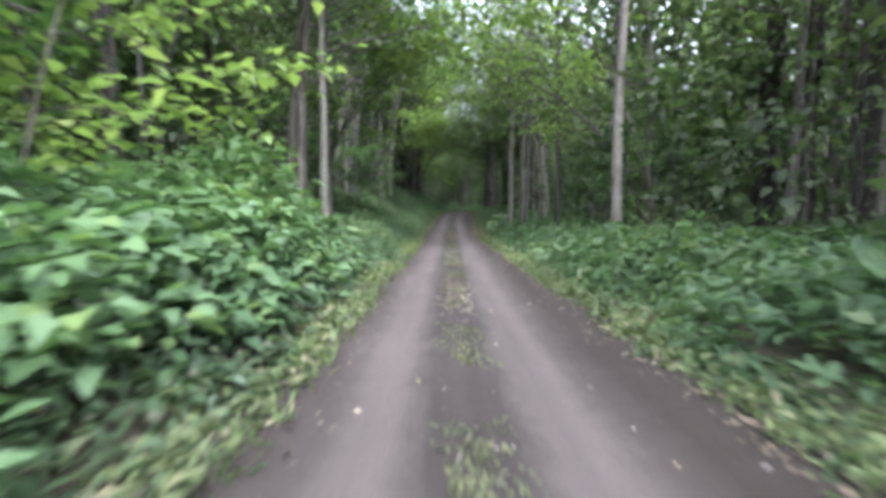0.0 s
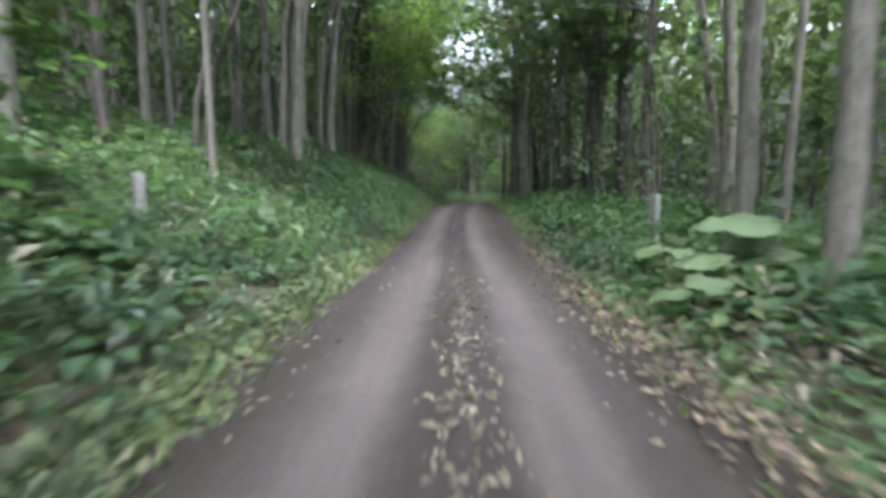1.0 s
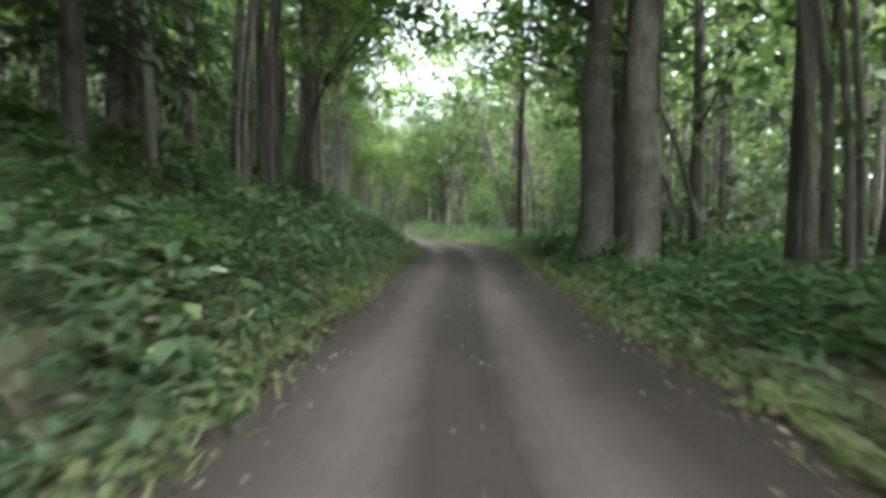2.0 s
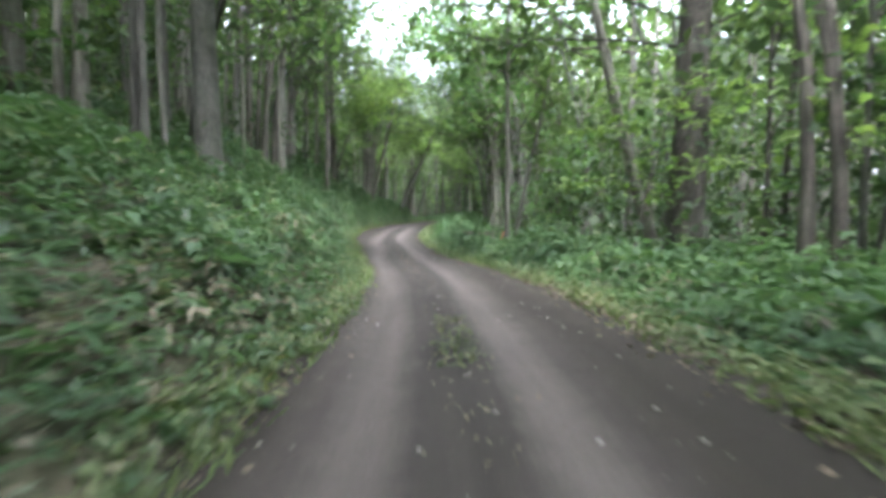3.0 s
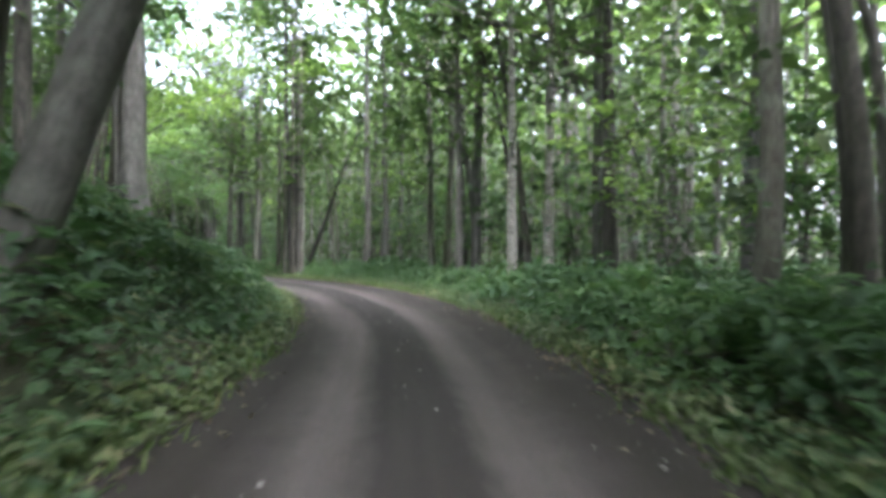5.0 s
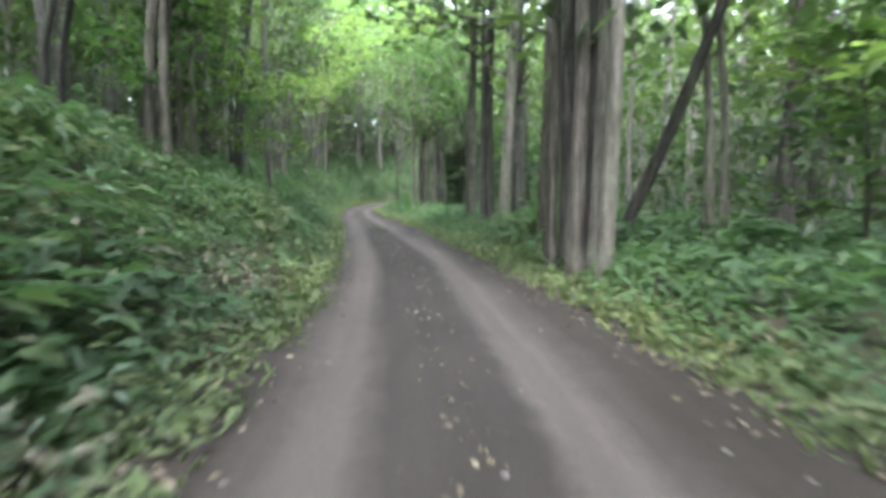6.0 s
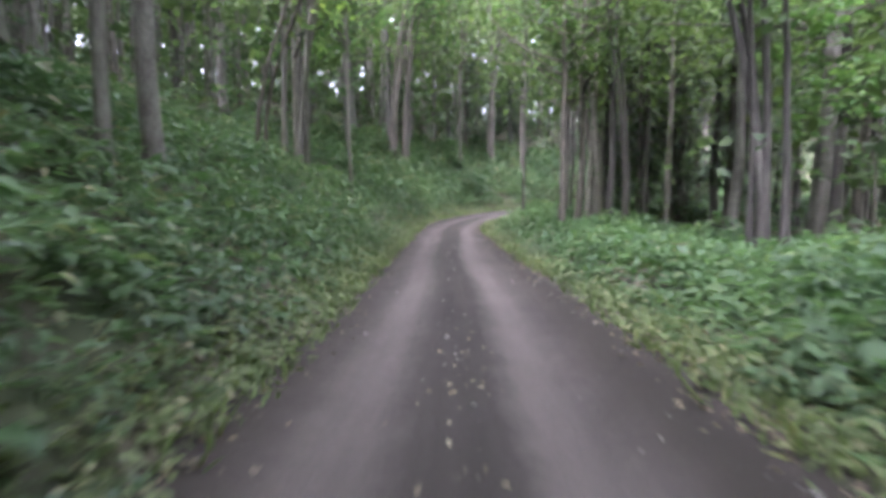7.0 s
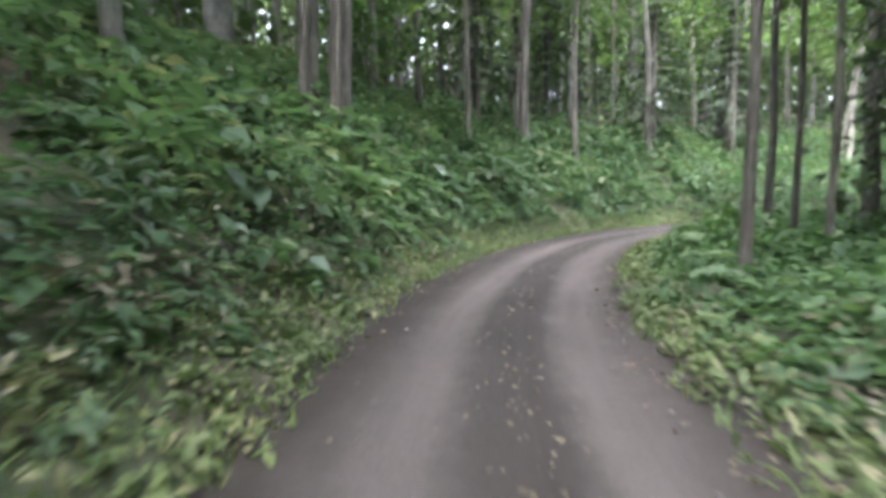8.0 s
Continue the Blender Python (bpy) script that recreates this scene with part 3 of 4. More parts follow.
TREES_DIP = [
    (122.8, -8.6, 0.13, "g", 0), (123.5, 9, 0.25, "g", 0), (124.9, -8.3, 0.29, "g", 0), (124.8, 8.6, 0.55, "g", 0),
    (126, -9.8, 0.18, "g", 0), (125.9, 8.3, 0.35, "g", 0), (127.9, -5.3, 0.16, "d", 14), (130, 6.7, 0.22, "g", 0),
    (131.4, -6.4, 0.22, "g", 0), (134.1, 8.1, 0.18, "d", 0), (134.6, -3.7, 0.24, "g", 25),
]
TREES_HOLLOW = [
    (134.8, -7.4, 0.18, "g", 0), (137.6, 6.5, 0.2, "g", 0), (138.6, -7.2, 0.25, "d", 0), (139.7, 9, 0.24, "g", 0),
    (142.5, 7.2, 0.22, "d", 0), (142.7, 12.9, 0.25, "g", 0), (143.9, -7.3, 0.18, "d", 0), (144.8, 8.9, 0.24, "g", 0),
    (144.9, 5.5, 0.17, "b", 0), (145.4, 7.3, 0.19, "b", 0), (145, -5.3, 0.29, "g", 0),
]
TREES_TURN = [
    (147, 4.7, 0.15, "p", 0), (147.7, 5.8, 0.21, "g", 0), (148, -9, 0.2, "g", 0), (150.1, -6.2, 0.07, "p", 0),
    (150.4, 6.3, 0.16, "g", 0), (151, 5.9, 0.17, "g", 0), (151.1, -6.1, 0.44, "d", 0), (152.5, -7.8, 0.16, "g", 0),
    (155.5, 5.4, 0.19, "g", 0), (155.7, 6.5, 0.19, "g", 0), (157.9, 2.8, 0.12, "g", 0),
]
TREES_LEDGE = [
    (158.3, 2.5, 0.12, "d", 0), (158.4, 2.8, 0.11, "g", 0), (158.7, 2.8, 0.12, "d", 0), (159, 3, 0.13, "g", 0),
    (159.2, 2.7, 0.14, "d", 0), (159.7, 2.6, 0.09, "d", 0), (160.8, 4.3, 0.13, "d", 20), (161.8, 3.2, 0.13, "d", 0),
    (165.4, 3.4, 0.17, "g", 0), (167.6, -9.4, 0.16, "p", 0), (168, 4.8, 0.23, "g", 0),
]
TREES_CLUMP = [
    (168.2, -9.3, 0.2, "d", 0), (168.4, -9.4, 0.15, "p", 0), (169, 4, 0.18, "d", 0), (169.5, 3.9, 0.14, "g", 0),
    (170.3, 3.6, 0.2, "g", 0), (171.7, -9.4, 0.21, "g", 0), (172, -6.4, 0.2, "g", 0), (176.3, -9.4, 0.29, "g", 0),
    (180.2, -5.3, 0.11, "g", 0), (181.6, -5.3, 0.18, "p", 0), (182.8, -8.8, 0.18, "g", 0),
]
TREES_STRAIGHT = [
    (188.6, 11.6, 0.26, "p", 0), (190.3, 9.7, 0.19, "g", 0), (190.5, 13.3, 0.24, "d", 0), (190.7, -5.8, 0.05, "p", 0),
    # Right of the track, 195 to 202 m: dark bark imitates backlit trunks.
    (191.3, -5.7, 0.08, "p", 0), (192.5, -3.9, 0.07, "g", 0), (194.3, -6.4, 0.18, "g", 0), (196.5, 5.7, 0.17, "d", 0),
    (195, 4.8, 0.16, "d", 0), (195.5, 6.9, 0.16, "d", 0), (200.1, 10.2, 0.16, "g", 0),
]
TREES_GLADE = [
    (200.5, 6.4, 0.18, "g", 0), (200.7, -7.1, 0.18, "g", 0), (201.1, 5.3, 0.15, "d", 0), (201.4, 7, 0.07, "d", 0),
    (201.4, 3, 0.08, "d", 0), (203.6, 7.2, 0.2, "d", 0), (204.6, 4.9, 0.07, "g", 0), (205.7, -6, 0.2, "d", 0),
    (205.9, -10.9, 0.45, "g", 0), (206.5, 4.7, 0.07, "d", 0), (206.7, -8.2, 0.2, "g", 0),
]
TREES_END = [
    (208.8, -9.7, 0.13, "g", 0), (208.1, 9, 0.22, "d", 0), (209.5, 4.3, 0.1, "d", 0), (211.4, -16.6, 0.37, "g", 0),
    (211.6, -6.3, 0.12, "d", 0), (212.5, -10.2, 0.17, "d", 0), (213.9, 6.3, 0.2, "g", 0), (214.5, -10.5, 0.2, "g", 5),
    (216.1, -11.6, 0.18, "d", 0), (217.7, -6, 0.15, "d", 0), (219.4, 8, 0.2, "d", 0),
]
TREES_HILL = [
    (223.5, -6.7, 0.2, "d", 0), (225.9, 6, 0.2, "d", 0), (229.6, -6.3, 0.2, "g", 0),
]
TREES = TREES_START + TREES_VERGE + TREES_MARKER + TREES_POSTS + TREES_RISE + TREES_BROW + TREES_BEND + TREES_PILE + TREES_SLOPE + TREES_DIP + TREES_HOLLOW + TREES_TURN + TREES_LEDGE + TREES_CLUMP + TREES_STRAIGHT + TREES_GLADE + TREES_END + TREES_HILL

tx, ty = place([t[0] for t in TREES], [t[1] for t in TREES])
for i, (s, d, radius, bark, lean) in enumerate(TREES):
    a = np.array([np.interp(s, RUN, RIGHT[:, 0]), np.interp(s, RUN, RIGHT[:, 1])]) * (-1 if d > 0 else 1)
    k = (i * 7 + int(s)) % 6
    if radius < 0.12 or (s > 180 and i % 2) or 133 < s < 141 or (148 < s < 167 and d > 0) or (109 < s < 120 and d > 0):
        k += 6
    make_tree(tx[i], ty[i], radius, bark, k, math.atan2(a[1], a[0]) + 0.3 * math.sin(i), lean)

# Trees deeper in the woods.
x, y, s, d, r = spread(1400, 9.5, 20, -4, 240, seed=21)
chosen = []
for i in range(len(x)):
    if all((x[i] - a) ** 2 + (y[i] - b) ** 2 > (2.2 + 0.05 * abs(d[i])) ** 2 for a, b in chosen) and all((x[i] - a) ** 2 + (y[i] - b) ** 2 > 1.2 for a, b in zip(tx, ty)):
        chosen.append((x[i], y[i]))
        if len(chosen) > 104:
            break
for i, (a, b) in enumerate(chosen):
    make_tree(a, b, float(r.choice([0.08, 0.11, 0.14, 0.18, 0.24])), str(r.choice(["g", "g", "d", "p", "d"])), 6 + i % 6, i * 2.3)


# Trees up the hillside where the track swings away from it.
x, y, s, d, r = spread(2500, 9, 34, 188, 262, -1, seed=24)
for i in range(min(34, len(x))):
    make_tree(x[i], y[i], float(r.choice([0.08, 0.12, 0.16, 0.24])), str(r.choice(["g", "d", "d", "p"])), 6 + i % 6, i * 1.9)


# Trees inside the last bend.
x, y, s, d, r = spread(5000, 7, 26, 199, 262, 1, seed=26)
for i in range(min(30, len(x))):
    make_tree(x[i], y[i], float(r.choice([0.08, 0.12, 0.16, 0.24])), str(r.choice(["g", "d", "d"])), 6 + i % 6 if i % 3 else i % 6, i * 1.7)


# ---- many-stemmed trees that arch over the track ----
def arch_meshes(seed, stems, tall, reach, twigs=8, n=15, green=None, slim=1.0):
    """Slender stems fanning out from one stool, bending towards local x, with leaf sprays on their upper halves."""
    r = np.random.RandomState(seed)
    trunks, wood, spots = [], [], []
    for k in range(stems):
        a = r.normal(0, 0.55)
        start = np.array([r.normal(0, 0.16), r.normal(0, 0.16), -0.3])
        high, far = tall * r.uniform(0.75, 1.1), reach * r.uniform(0.55, 1.15)
        u = np.linspace(0, 1, 11)
        wob = np.cumsum(r.normal(0, 0.10, (11, 2)), axis=0)
        out = far * u ** 1.9
        line = start + np.column_stack([out * math.cos(a) + wob[:, 0] * u, out * math.sin(a) + wob[:, 1] * u, 0.3 * (u > 0) + high * np.sin(u * 1.38) / math.sin(1.38)])
        girth = slim * r.uniform(0.055, 0.105)
        trunks.append(tube(line, girth * np.interp(u, [0, 0.06, 1], [1.5, 1.0, 0.16]), 8))
        for q in range(twigs):
            w = 0.38 + 0.6 * (q + r.uniform(0, 0.9)) / twigs
            at = np.array([np.interp(w, u, line[:, i]) for i in range(3)])
            twig = limb_line(r, at, a + r.normal(0, 1.3), r.normal(0.25, 0.25), r.uniform(1.3, 3.0) * (1.25 - 0.5 * w), 6)
            wood.append(tube(twig[[0, 2, 5]], (0.026 * (1.3 - w), 0.015, 0.006), 4))
            spots += [twig[2], twig[3], twig[4], twig[5]]
        spots += [line[-1], line[-2]]
    c = np.array(spots)
    centre = np.repeat(c, n, 0) + r.normal(0, 1, (len(c) * n, 3)) * [0.42, 0.42, 0.14]
    m = len(centre)
    size = r.uniform(0.14, 0.29, m)
    v, f = leaves(centre, r.uniform(0, 6.28, m), r.normal(-0.2, 0.25, m), size, size * 0.7, 0.12, r.normal(0, 0.3, m))
    return mesh_from("trunk", *joined(trunks), None, True), leafy_mesh("crown", v, f, wood, green or FRESH, BARKS["d"])


# The last two kinds carry leaves lightened to look backlit.
ARCHES = [arch_meshes(400 + k, *p) for k, p in enumerate(((3, 12.5, 5.5), (4, 11.0, 4.5), (2, 14.0, 6.5), (5, 10.5, 4.0), (2, 9.0, 8.6, 12, 22, BRIGHT, 0.62), (3, 8.0, 7.6, 10, 20, BRIGHT, 0.55)))]
ARCH_TRUNKS = {}
for bark in "gdp":
    for k, (trunk_mesh, _) in enumerate(ARCHES):
        ARCH_TRUNKS[bark, k] = trunk_mesh.copy()
        ARCH_TRUNKS[bark, k].materials.append(BARKS[bark])


def make_arch(run, off, bark, k, turn, size):
    """One arching tree, bent towards the track."""
    px, py = (float(a[0]) for a in place(run, off))
    toward = -math.copysign(1, off) * np.array([np.interp(run, RUN, RIGHT[:, 0]), np.interp(run, RUN, RIGHT[:, 1])])
    root = tagged(new("arching_tree"), f"slender stems with {TREE_WORDS[bark]} arching over the track", "tree", "arching trees beside the track")
    root.matrix_basis = Matrix.Translation((px, py, float(ground_at(np.array([px]), np.array([py]))[0]))) @ Euler((0, 0, math.atan2(toward[1], toward[0]) + turn)).to_matrix().to_4x4() @ Matrix.Scale(size, 4)
    new("trunk", ARCH_TRUNKS[bark, k]).parent = root
    new("crown", ARCHES[k][1]).parent = root


r = np.random.RandomState(404)
for i, s in enumerate(np.arange(14, 246, 4.9)):
    side = 1 if i % 5 in (0, 2, 3) else -1
    run = s + r.uniform(-1.5, 1.5)
    off = side * (float(np.interp(run, EDGE_RUN, EDGE_RIGHT if side > 0 else EDGE_LEFT)) + r.uniform(4.0, 6.2))
    if side > 0 and (run < 17 or 21 < run < 44 or 91 < run < 110 or 201 < run < 213):
        continue
    make_arch(run, off, "gdgd"[i % 4], int(r.randint(4)), r.normal(0, 0.5), r.uniform(1.15, 1.8))
# The tallest, whose crowns meet over the track: metres along, metres to the right, kind, size.
for s, d, k, size in ((33, -6.4, 2, 1.6), (41, 7.4, 0, 1.8), (52.5, -6.8, 0, 1.9), (62, 6.2, 2, 1.6), (67, -6.2, 2, 1.2), (71.5, 6.4, 2, 1.25), (76, -6.6, 0, 1.3), (87, -8.8, 2, 1.9), (95, -9.2, 0, 1.9), (103, -9.0, 2, 1.9), (110, -9.2, 0, 2.0), (108, 17.0, 0, 1.8), (112.5, 12.5, 2, 1.7), (113, 6.8, 2, 1.9), (126, 6.6, 0, 2.0), (168.5, -6.2, 2, 1.8), (178, -6.4, 0, 1.8)):
    make_arch(s, d, "g", k, 0.2 * math.sin(s), size)
# Low ones, whose boughs reach across the track.
for i, (s, d, size) in enumerate(((21, 8.2, 1.35), (25, -6.4, 1.3), (38, -5.8, 1.2), (58, -6.2, 1.2), (66, 6.0, 1.2), (73, -6.2, 1.25), (97.5, -7.0, 1.3), (122, -6.4, 1.15), (131, 6.4, 1.25), (139, -6.2, 1.3), (161, -6.4, 1.2), (168, -7.0, 1.25), (189, -6.2, 1.25))):
    make_arch(s, d, "d", 4 + i % 2, 0.25 * math.cos(3 * s), size)


# ---- firs ----
def fir_meshes(seed, tall):
    """A straight stem with tiers of drooping, needle-covered boughs."""
    r = np.random.RandomState(seed)
    stem = tube([(0, 0, -0.4), (0, 0, 0.1), (0.03, 0, tall / 2), (0, 0.02, tall)], (0.24, 0.2, 0.13, 0.02), 10)
    wood, parts = [], []
    for z in np.arange(2.2, tall - 0.4, 0.55):
        long = 2.6 * (1 - z / tall) ** 0.8 + 0.3
        for q in range(6):
            a, bough = q * 1.047 + r.uniform(0, 1.0), []
            reach = long * r.uniform(0.7, 1.15)
            for w in np.linspace(0, 1, 5):
                bough.append((math.cos(a) * reach * w, math.sin(a) * reach * w, z + r.uniform(-0.03, 0.03) - 0.32 * reach * w ** 1.4))
            bough = np.array(bough)
            wood.append(tube(bough[[0, 2, 4]], (0.025, 0.015, 0.005), 4))
            m = 26
            w = r.uniform(0.15, 1, m)
            c = np.stack([np.interp(w, np.linspace(0, 1, 5), bough[:, i]) for i in range(3)], 1)
            parts.append(leaves(c, a + r.choice([-0.8, 0.8], m) + r.normal(0, 0.3, m), r.normal(-0.35, 0.2, m), r.uniform(0.22, 0.5, m), 0.11, 0.1))
    return mesh_from("trunk", *stem, BARKS["d"], True), leafy_mesh("foliage", *joined(parts), wood, NEEDLES, BARKS["d"])


FIRS = [fir_meshes(501, 14.0), fir_meshes(502, 10.5)]
for s, d, k, turn in ((61.5, -6.6, 0, 0.3), (65.5, -8.2, 1, 1.4), (176.0, -8.6, 1, 2.2), (204.5, 9.2, 1, 4.1), (199.5, 12.8, 0, 2.5), (210.5, 7.6, 1, 1.9), (209.0, 10.5, 0, 0.8), (215.5, 9.2, 1, 2.9), (214.0, -8.4, 0, 1.2), (219.5, -9.8, 0, 3.3), (224.5, -7.4, 0, 5.1), (229.5, -6.6, 1, 0.4)):
    px, py = (float(a[0]) for a in place(s, d))
    root = tagged(new("fir_tree"), "dark fir with tiers of drooping needle boughs in the wood", "fir tree", "firs among the trees")
    root.matrix_basis = Matrix.Translation((px, py, float(ground_at(np.array([px]), np.array([py]))[0]))) @ Euler((0, 0, turn)).to_matrix().to_4x4()
    for name, me in zip(("trunk", "foliage"), FIRS[k]):
        new(name, me).parent = root


# ---- saplings and shrubs with leaf layers ----
def sapling_meshes(seed, tall, reach, layers, leaf, green=None):
    r = np.random.RandomState(seed)
    stem = limb_line(r, (0, 0, -0.1), r.uniform(0, 6.28), 1.45, tall, 7)
    twigs, spots = [], []
    for k in range(layers):
        u = 0.28 + 0.7 * (k + r.uniform(0, 0.8)) / layers
        at = np.array([np.interp(u * 6, np.arange(7), stem[:, i]) for i in range(3)])
        branch = limb_line(r, at, k * 2.4 + r.uniform(0, 1), r.uniform(-0.05, 0.45), reach * (1.1 - 0.6 * u) * r.uniform(0.7, 1.2), 6)
        twigs.append(tube(branch[::2], np.linspace(0.014, 0.005, 3), 3))
        spots += list(branch[2:]) + list((branch[2:] + branch[1:-1]) / 2)
    c = np.array(spots)
    n = 5
    centre = np.repeat(c, n, 0) + r.normal(0, 1, (len(c) * n, 3)) * [0.24, 0.24, 0.07]
    m = len(centre)
    size = r.uniform(0.8, 1.35, m) * leaf
    leafage = leaves(centre, r.uniform(0, 6.28, m), r.normal(-0.2, 0.22, m), size, size * 0.7, 0.12, r.normal(0, 0.25, m))
    me = leafy_mesh("foliage", *leafage, twigs, green or FRESH, BARKS["d"])
    sv, sf = tube(stem, np.linspace(0.035, 0.008, 7), 6)
    return mesh_from("stem", sv, sf, BARKS["d"], True), me


SAPLINGS = [sapling_meshes(300 + k, *p) for k, p in enumerate(((4.8, 2.1, 14, 0.22), (3.4, 1.7, 11, 0.19), (7.0, 2.7, 18, 0.25), (2.4, 1.4, 9, 0.18), (5.2, 2.6, 13, 0.19, BRIGHT)))]
SAPLING_WORDS = ("leafy young maple with layered green leaves", "small leafy sapling among the herbs", "tall understorey tree with layered leaves", "low leafy bush at the edge of the wood", "young yellow-green maple with leaf layers coloured as if lit")


def make_sapling(x, y, k, turn, scale=1.0, lift=0.0):
    z = float(ground_at(np.array([x]), np.array([y]))[0]) + lift
    root = tagged(new("sapling"), SAPLING_WORDS[k], "sapling", "saplings under the trees")
    root.matrix_basis = Matrix.Translation((x, y, z)) @ Euler((0, 0, turn)).to_matrix().to_4x4() @ Matrix.Scale(scale, 4)
    for name, me in zip(("stem", "foliage"), SAPLINGS[k]):
        new(name, me).parent = root
    return root


# Saplings that stand out: metres along, metres to the right, kind, size.
YOUNG = [(101.6, 3.7, 3, 0.5), (31.4, -4.3, 0, 1.0), (29.6, -5.4, 1, 1.2), (6.9, -4.6, 4, 1.15), (4.8, -4.4, 4, 1.0), (171.6, -4.0, 4, 1.25), (170.6, -4.4, 4, 1.1), (89.5, 9.6, 4, 1.6), (92.4, 5.8, 4, 1.2), (157.1, 7.4, 4, 1.5), (140.2, 7, 4, 1.1), (5.6, -5.2, 2, 0.8), (24.2, 6.6, 0, 1.0), (19.7, 6.3, 0, 0.9),
         (101.2, 8.1, 0, 1.2), (98.3, 10.7, 2, 1.0), (104.7, 9.3, 0, 1.1), (110, 7.9, 1, 1.1), (91.9, 11.6, 2, 1.1), (128, 7.2, 0, 1.2),
         (149.2, 7.7, 1, 1.2), (152.1, 8.4, 0, 1.1), (155.2, 8.5, 0, 1.0), (165.8, -6.3, 0, 1.25), (169.6, -7.1, 2, 1.0), (146.2, 9.3, 0, 1.2),
         (158.1, 7.3, 1, 1.3), (172, 7.1, 1, 1.0), (203.6, 8.2, 0, 1.2), (209.7, -9.1, 0, 1.3)]
yx, yy = place([a[0] for a in YOUNG], [a[1] for a in YOUNG])
for i, (s, d, k, size) in enumerate(YOUNG):
    make_sapling(yx[i], yy[i], k, i * 1.3, size)
x, y, s, d, r = spread(900, 7.5, 26, 0, 258, seed=33)
for i in range(min(110, len(x))):
    make_sapling(x[i], y[i], int(r.choice([0, 0, 1, 2, 2, 3])), i * 2.1, r.uniform(0.8, 1.4))


# ---- far woods ----
def build_far_woods():
    """Stems and foliage past the trees that can be told apart."""
    x, y, s, d, r = spread(4400, 13, 62, -10, 345, seed=41)
    z = ground_at(x, y)
    stems = []
    for i in range(len(x)):
        top = r.uniform(12, 20)
        w = r.uniform(0.08, 0.2)
        lean = r.normal(0, 0.35, 2)
        stems.append(tube([(x[i], y[i], z[i] - 0.3), (x[i] + lean[0] * 0.4, y[i] + lean[1] * 0.4, z[i] + top / 2), (x[i] + lean[0], y[i] + lean[1], z[i] + top)], (w * 1.2, w * 0.8, w * 0.3), 5))
    v, f = joined(stems)
    tagged(new("far_woods", mesh_from("far_woods", v, f, BARKS["g"], True)), "grey stems of the dense wood far back", "woods", kind="stuff")
    # low, high: metres from the track; count; leaves a clump; leaf sizes; foot and top of the leaf masses; clump; side; material
    for low, high, count, n, a, b, foot, top, wide, side, green, seed in (
            (6.0, 11.5, 17000, 22, 0.19, 0.37, 5.0, 17, 0.9, -1, CANOPY, 42), (6.5, 11.5, 13000, 22, 0.19, 0.36, 6.0, 17, 0.9, 1, CANOPY, 45),
            (11, 28, 13000, 14, 0.65, 1.2, 4.0, 17, 1.3, -1, CANOPY, 43), (11, 28, 10500, 14, 0.5, 0.9, 5.0, 16, 1.3, 1, CANOPY, 46),
            (26, 80, 21000, 11, 1.1, 2.1, 0.3, 26, 2.4, -1, CANOPY, 44), (26, 80, 22000, 11, 1.0, 1.9, 0.3, 28, 2.2, 1, CANOPY, 47),
            (6.5, 14, 9000, 13, 0.20, 0.40, 0.4, 5.0, 0.7, -1, SHADE, 48), (5.2, 14, 12000, 13, 0.20, 0.40, 0.4, 5.5, 0.7, 1, SHADE, 49),
            # The 13 to 20 m row is a leaf roof added to block skylight.
            (13, 30, 8000, 13, 0.4, 0.75, 0.4, 6.0, 1.0, 0, SHADE, 50), (9, 34, 5200, 8, 0.8, 1.5, 13, 20, 1.6, 0, CANOPY, 51)):
        x, y, s, d, r = spread(count, low, high, -14, 360, side, seed)
        keep = waves(x, y, 6.5, seed) > np.interp(s, (20, 60, 75), (-1.3, -1.3, -0.6))
        keep &= ~((s > 91) & (s < 111) & (d > 0) & (d < 16) & (foot > 1))      # a gap in the canopy at the brush pile
        keep &= ~((s > 184) & (s < 198) & (d > 0) & (d < 13) & (foot < 1))     # open wood where the big trunks stand
        x, y = x[keep], y[keep]
        z = ground_at(x, y)
        up = r.uniform(0, 1, len(x)) ** 0.9
        c = np.repeat(np.column_stack([x, y, z + foot + (top - foot) * up]), n, 0)
        m = len(c)
        c = c + r.normal(0, 1, (m, 3)) * [wide, wide, 0.4 * wide]
        size = r.uniform(a, b, m)
        v, f = leaves(c, r.uniform(0, 6.28, m), r.normal(-0.1, 0.5, m), size, size * 0.75, 0.15, r.normal(0, 0.6, m))
        name = "understorey" if green is SHADE else "far_foliage"
        words = "green leaf layers of young growth between the trunks" if green is SHADE else "green leaf masses of the wood far back, and the leaf roof added to shade it"
        tagged(new(name, mesh_from(name, v, f, green)), words, "foliage", kind="stuff")


build_far_woods()


# ---- undergrowth ----
def herb_height(s, d, x, y):
    """How tall the herbs stand: low at the verge, taller behind it."""
    tall = np.interp(s, (-10, 12, 20, 60, 98, 112, 125, 150, 180, 250), (0.9, 0.8, 0.6, 0.6, 0.65, 0.8, 0.8, 0.6, 0.65, 0.7))
    tall = tall * (1 - 0.5 * np.exp(-((s - 100.4) / 1.7) ** 2 - ((d - 3.7) / 1.2) ** 2))      # pressed down under the brush pile
    return tall * (0.16 + 0.84 * smooth((beyond(s, d) - 0.1 - 0.5 * verge(s, d)) / 1.4)) * (0.85 + 0.35 * waves(x, y, 3.3, 51))


